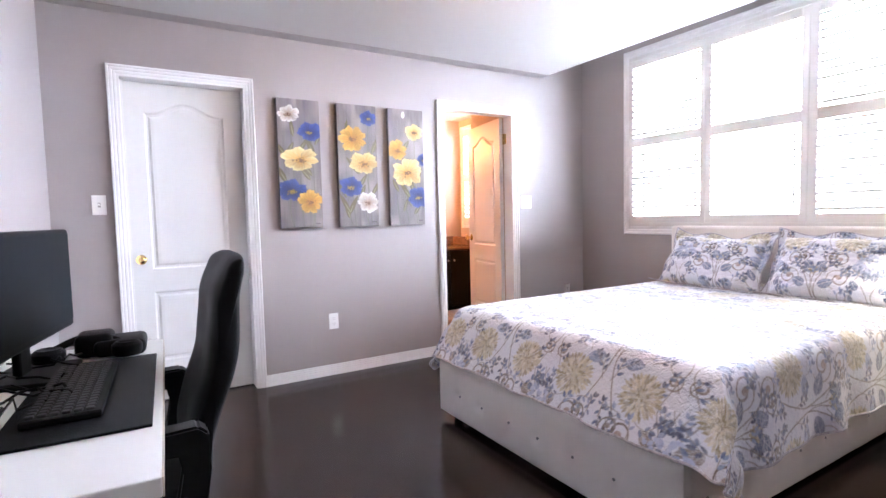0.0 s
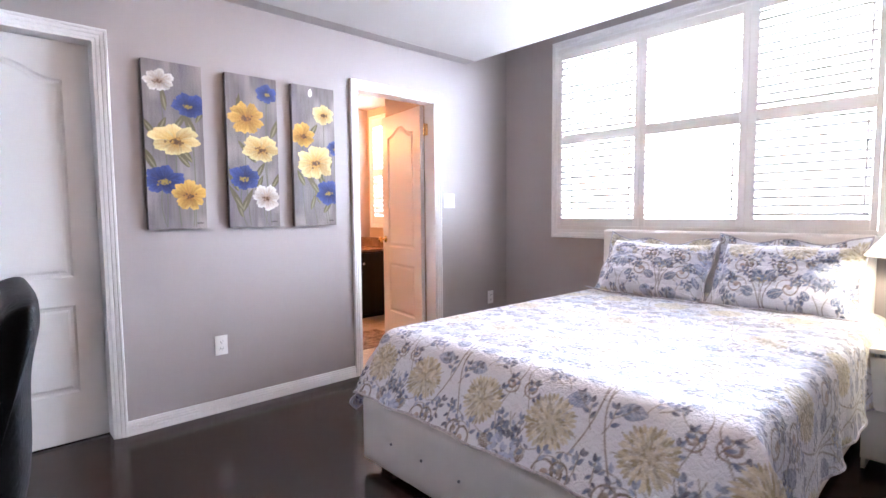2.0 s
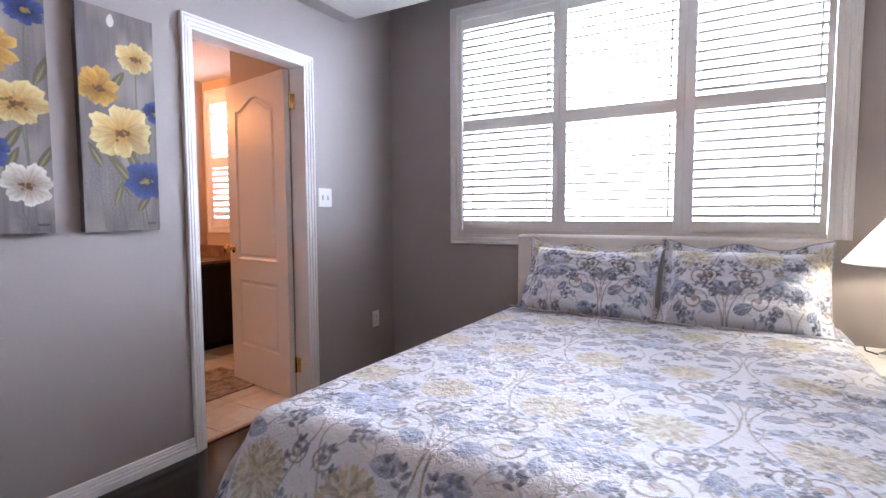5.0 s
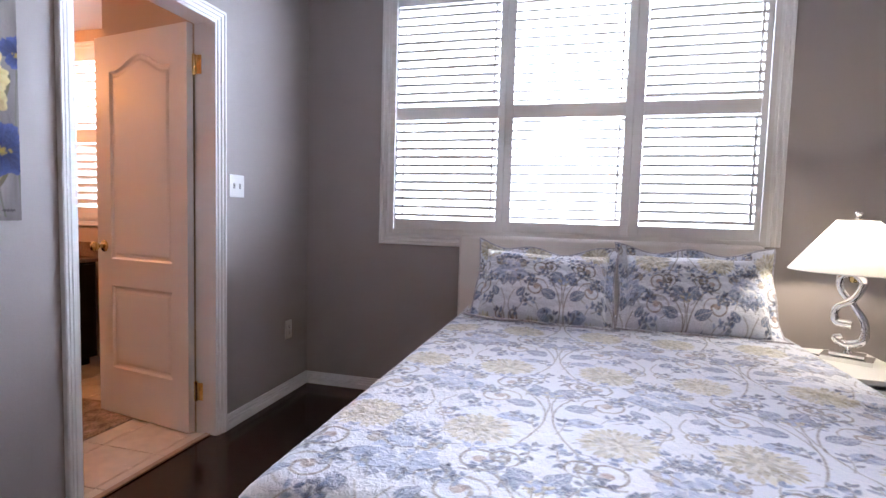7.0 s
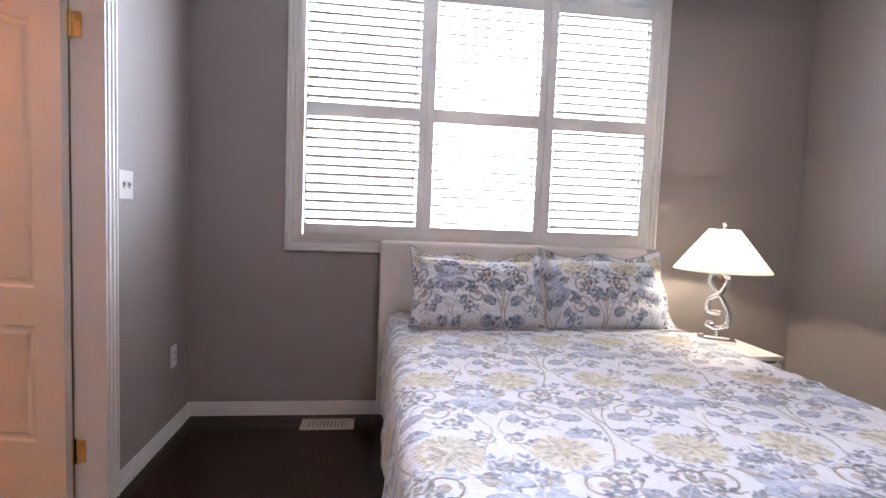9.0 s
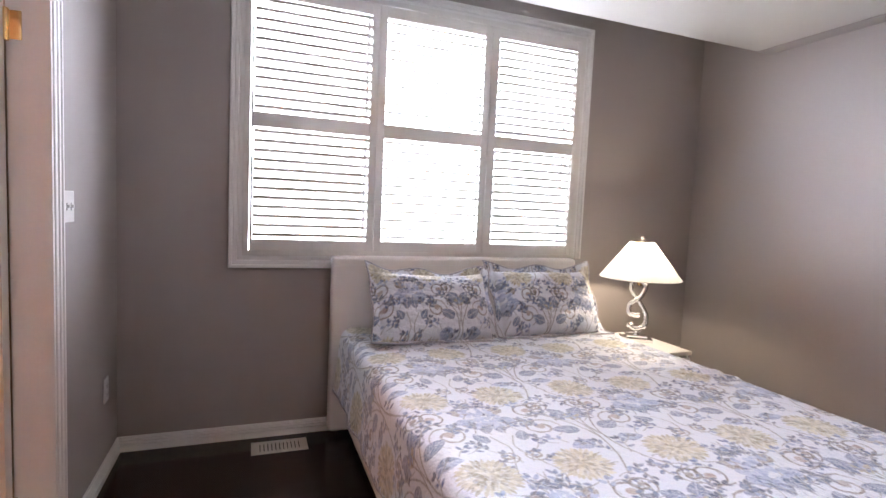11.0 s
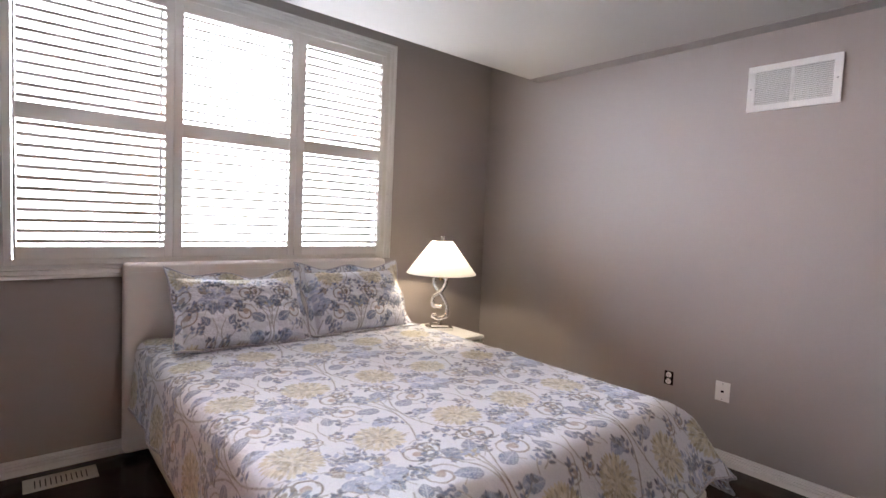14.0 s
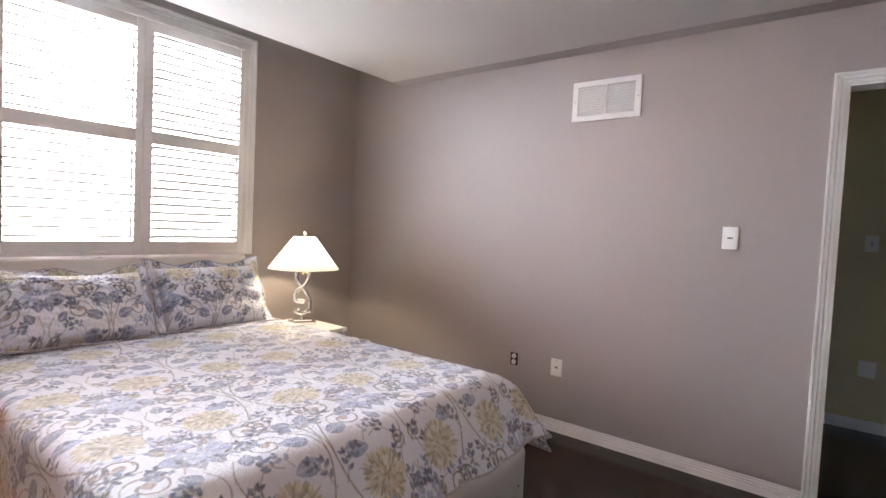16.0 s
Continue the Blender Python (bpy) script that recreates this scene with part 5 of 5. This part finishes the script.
for k in range(7):
    y0 = 3.72 + 0.10 * k
    pts = [(0.63 + 0.02 * rc.random(), y0, DZ + 0.012)]
    for f in np.linspace(0.1, 1, 12):
        pts.append((0.63 + 0.25 * f + 0.03 * math.sin(7 * f + k), y0 + 0.16 * f * math.sin(2 * f + k) + 0.02 * rc.standard_normal(), DZ + 0.012 + 0.028 * math.sin(math.pi * f) * rc.random()))
    tagged(part("cable", tube(pts, 0.0032, 6), M_BLACK, None, "", True), "loose black cable looped across the desk", "cable", "cables on the desk")

# the desk stands a little out of square to the wall
turn = Matrix.Translation((DX1, DY1, 0)) @ Matrix.Rotation(radians(-2.3), 4, "Z") @ Matrix.Translation((-DX1, -DY1, 0))
for o in list(scene.objects):
    if o.parent is None and o.name.split(".")[0] in ("desk", "desk_mat", "keyboard", "headset", "camera_case", "power_adapter", "cable"):
        o.matrix_world = turn @ o.matrix_world

# ---- office chair ----
ch = empty("office_chair", (0.95, 4.02, 0), "black leather high-back office chair drawn up to the desk", "chair")
prof_f, prof_b = [], []
for f in np.linspace(0, 1, 26):
    z = 0.49 + 0.575 * f
    x = 1.058 + 0.055 * f + 0.070 * f ** 2.2 - 0.012 * math.sin(f * 9)
    th = 0.058 + 0.020 * math.sin(math.pi * f) - 0.02 * (f > 0.93) * (f - 0.93) / 0.07
    prof_f.append((x, z))
    prof_b.append((x + th, z + 0.012 * f))
bm = bmesh.new()
rows_v = []
for s in np.linspace(-1, 1, 21):
    y = 4.03 + 0.216 * s
    rnd = (1 - abs(s) ** 6)
    ring = []
    for (xf, z), (xb, zb) in zip(prof_f, prof_b):
        mid = (xf + xb) / 2
        scoop = -0.012 * s * s
        seg_dip = 0.006 * math.cos((z - 0.5) * 46) * (1 - abs(s))
        ring.append(Vector((mid + (xf - mid) * (0.35 + 0.65 * rnd) + scoop + seg_dip, y, z - 0.018 * abs(s) ** 4 * (z > 0.95))))
    for (xf, z), (xb, zb) in reversed(list(zip(prof_f, prof_b))):
        mid = (xf + xb) / 2
        ring.append(Vector((mid + (xb - mid) * (0.35 + 0.65 * rnd), y, zb - 0.018 * abs(s) ** 4 * (z > 0.95))))
    rows_v.append([bm.verts.new(p) for p in ring])
for r0, r1 in zip(rows_v, rows_v[1:]):
    for k in range(len(r0)):
        k2 = (k + 1) % len(r0)
        bm.faces.new((r0[k], r0[k2], r1[k2], r1[k]))
bm.faces.new(rows_v[0][::-1])
bm.faces.new(rows_v[-1])
back = part("backrest", bm, M_LEATHER, ch, "padded leather back with a worn grey top", True)
if "sharp_edge" in back.data.attributes:
    back.data.attributes.remove(back.data.attributes["sharp_edge"])
rounding = back.modifiers.new("rounding", "SUBSURF")
rounding.levels = rounding.render_levels = 2
part("seat", box((0.62, 3.79, 0.40), (1.09, 4.27, 0.50), 0.04, seg=4), M_LEATHER, ch, "", True)
for y0, y1 in ((3.725, 3.785), (4.275, 4.335)):
    pr = [(0.78, 0.655), (0.80, 0.675), (1.075, 0.685), (1.098, 0.665), (1.098, 0.58), (1.085, 0.48), (1.06, 0.42), (1.00, 0.40), (0.94, 0.41), (0.97, 0.46), (1.03, 0.50), (1.045, 0.58), (1.035, 0.630), (0.80, 0.625)]
    bm = bmesh.new()
    va, vb = [bm.verts.new((x, y0, z)) for x, z in pr], [bm.verts.new((x, y1, z)) for x, z in pr]
    for k in range(len(pr)):
        k2 = (k + 1) % len(pr)
        bm.faces.new((va[k], va[k2], vb[k2], vb[k]))
    bm.faces.new(va[::-1])
    bm.faces.new(vb)
    bmesh.ops.bevel(bm, geom=bm.edges[:], offset=0.006, segments=2, affect="EDGES")
    part("armrest", bm, M_BLACK, ch, "", True)
part("gas_lift", lathe([(0.03, 0.10), (0.03, 0.25), (0.02, 0.25), (0.02, 0.40)], (0.86, 4.03, 0), n=16), M_BLACK, ch, "", True)
for k in range(5):
    a = 2 * math.pi * k / 5 + 0.3
    cx, cy = 0.86 + 0.27 * math.cos(a), 4.03 + 0.27 * math.sin(a)
    leg = part("base_arm", tube([(0.86, 4.03, 0.11), (0.86 + 0.14 * math.cos(a), 4.03 + 0.14 * math.sin(a), 0.095), (cx, cy, 0.07)], [0.028, 0.022, 0.016], 8), M_BLACK, ch, "", True)
    part("castor", lathe([(0.0, -0.022), (0.022, -0.02), (0.026, 0.0), (0.022, 0.02), (0.0, 0.022)], (cx, cy, 0.026), "y", 14), M_BLACK, leg, "", True)

rb = empty("storage_box", (0.92, 5.6, 0), "small red cardboard box with a white end on the floor", "box")
part("carton", box((0.80, 5.50, 0), (0.995, 5.72, 0.165), 0.003), mat("red_card", (0.50, 0.03, 0.03), 0.5, vary=0.08), rb)
part("end_flap", box((0.9955, 5.50, 0), (1.013, 5.72, 0.20), 0.002), M_WFURN, rb, "white card end")

# ---- bathroom things ----
van = empty("vanity", (3.7, 7.9, 0), "dark espresso bathroom vanity with a brown stone top", "vanity")
part("cabinet", box((2.95, 7.67, 0.06), (4.62, 8.29, 0.745), 0.003), M_VANITY, van)
part("toe_kick", box((2.97, 7.72, 0.0), (4.60, 8.29, 0.06)), M_BLACK, van)
for k in range(4):
    x = 2.97 + 0.41 * k
    dd = part("cabinet_door", box((x, 7.652, 0.09), (x + 0.395, 7.669, 0.73), 0.004), M_VANITY, van)
    part("door_knob", lathe([(0.0, -0.024), (0.012, -0.02), (0.012, -0.012), (0.005, -0.008), (0.005, 0.0)], (x + (0.36 if k % 2 == 0 else 0.035), 7.652, 0.62), "y", 14), M_CHROME, dd, "", True)
part("countertop", box((2.93, 7.635, 0.745), (4.64, 8.295, 0.775), 0.004), M_STONE, van)
part("backsplash", box((2.93, 8.275, 0.775), (4.64, 8.297, 0.88), 0.003), M_STONE, van)
part("side_splash", box((4.62, 7.66, 0.7755), (4.64, 8.274, 0.88), 0.003), M_STONE, van)
part("basin", lathe([(0.215, 0.776), (0.23, 0.785), (0.232, 0.80), (0.22, 0.806), (0.20, 0.795), (0.15, 0.785), (0.0, 0.780)], (3.95, 7.95, 0), n=30), M_PLASTIC, van, "white oval drop-in basin rim", True)
bm = tube([(3.95, 8.20, 0.776), (3.95, 8.20, 0.90), (3.95, 8.16, 0.93), (3.95, 8.08, 0.91)], 0.012, 10)
part("tap", bm, M_CHROME, van, "chrome tap", True)
sc = empty("vanity_light", (3.75, 8.28, 2.02), "warm glowing wall light above the vanity", "lamp")
part("back_bar", box((3.35, 8.27, 1.99), (4.15, 8.298, 2.07), 0.004), M_BRASS, sc)
M_BULB = glow("warm_bulb", (1.0, 0.52, 0.18), 14.0)
for x in (3.50, 3.75, 4.00):
    part("globe", lathe([(0.02, 0.0), (0.05, -0.02), (0.06, -0.055), (0.045, -0.09), (0.0, -0.105)], (x, 8.21, 2.02), n=18), M_BULB, sc, "glowing frosted globe", True)

bw = empty("window_2", (E, 7.9, 1.0), "small bathroom window with white shutters half open", "window", kind="structure")
bm = sweep(CASING, [(BWY[0], BWZ[0]), (BWY[0], BWZ[1]), (BWY[1], BWZ[1]), (BWY[1], BWZ[0]), (BWY[0], BWZ[0])])
bm.transform(Matrix(((0, 0, -1, E), (1, 0, 0, 0), (0, 1, 0, 0), (0, 0, 0, 1))))
part("window_casing", bm, M_TRIM, bw)
bm = bmesh.new()
for a, b in (((BWY[0], BWZ[0]), (BWY[0] + 0.05, BWZ[1])), ((BWY[1] - 0.05, BWZ[0]), (BWY[1], BWZ[1])), ((BWY[0] + 0.05, BWZ[0]), (BWY[1] - 0.05, BWZ[0] + 0.09)),
             ((BWY[0] + 0.05, 1.60), (BWY[1] - 0.05, 1.70)), ((BWY[0] + 0.05, BWZ[1] - 0.09), (BWY[1] - 0.05, BWZ[1]))):
    add_box(bm, (4.745, *a), (4.775, *b), 0.002)
part("shutter_panel", bm, M_SHUT, bw)
for lo, hi, tl, cnt in ((1.135, 1.595, 52, 8), (1.705, 2.185, 12, 8)):
    for k in range(cnt):
        z = lo + (hi - lo) * (k + 0.5) / cnt
        s = new("louvre", bpy.data.meshes["louvre"])
        s.parent = bw
        s.matrix_parent_inverse = bw.matrix_world.inverted()
        s.matrix_world = pose(4.76, (BWY[0] + BWY[1]) / 2, z, 0, tl, 0) @ Matrix.Diagonal((1, 0.88, 1, 1))
p2 = part("pane", box((E + 0.10, BWY[0], BWZ[0]), (E + 0.105, BWY[1], BWZ[1])), M_GLASS, bw)
p2.visible_shadow = False
bm = bmesh.new()
nx, ny = 60, 34
g = {}
for i in range(nx + 1):
    for j in range(ny + 1):
        x, y = 3.10 + 0.95 * i / nx, 6.62 + 0.55 * j / ny
        g[i, j] = bm.verts.new((x, y, 0.012 + 0.004 * noise.noise((x * 30, y * 30, 0)) + 0.003 * math.sin(j * math.pi)))
for i in range(nx):
    for j in range(ny):
        bm.faces.new((g[i, j], g[i + 1, j], g[i + 1, j + 1], g[i, j + 1]))
ext = bmesh.ops.extrude_face_region(bm, geom=bm.faces[:])
for v in [e for e in ext["geom"] if isinstance(e, bmesh.types.BMVert)]:
    v.co.z = 0.003
tagged(part("bath_rug", bm, mat("striped_rug", (0.16, 0.10, 0.08), 0.95, bump=0.8, scale=120, vary=0.6, big=14, second=(0.42, 0.33, 0.27)), None, "", True), "woven brown and beige bath rug on the tiles", "rug")
tagged(part("threshold", box((D2[0] + 0.014, N + 0.03, 0.0005), (D2[1] - 0.014, N + 0.06, 0.009), 0.003), mat("threshold_wood", (0.30, 0.19, 0.12), 0.4, vary=0.2)), "wooden threshold strip between floor and tiles", "trim", kind="structure")

# ---- bathroom tiles, last ----
bfloor = tagged(part("floor_bath", box((2.5, N + TH + 0.005, -0.10), (E + 0.1, BN, -0.004)), M_GROUT), "beige ceramic tile floor with brown grout", "floor", kind="structure")
tagged(part("floor_bath_door", box((D2[0] + 0.001, N + 0.06, 0.0004), (D2[1] - 0.001, N + TH + 0.004, 0.001)), M_GROUT), "tile bed in the doorway", "floor", kind="structure")
TS, GP = 0.31, 0.006
bm = box((-(TS - GP) / 2, -(TS - GP) / 2, 0), ((TS - GP) / 2, (TS - GP) / 2, 0.006), 0.0015, seg=1)
me_tile = finish("tile", bm, M_TILE)
for i in range(-1, 6):
    for j in range(0, 7):
        x, y = 3.635 - TS / 2 + (i - 1) * TS, 6.195 + TS / 2 + j * TS
        if 2.6 < x < E - 0.05 and y < BN - 0.05:
            t = new("tile", me_tile)
            t.parent = bfloor
            t.matrix_world = pose(x, y, -0.004)
for x0, x1 in ((D2[0] + 0.016, 3.321), (3.328, 3.632), (3.638, D2[1] - 0.016)):
    ob = part("tile", box((x0, N + 0.062, 0.001), (x1, 6.190, 0.004), 0.001, seg=1), M_TILE, bfloor)
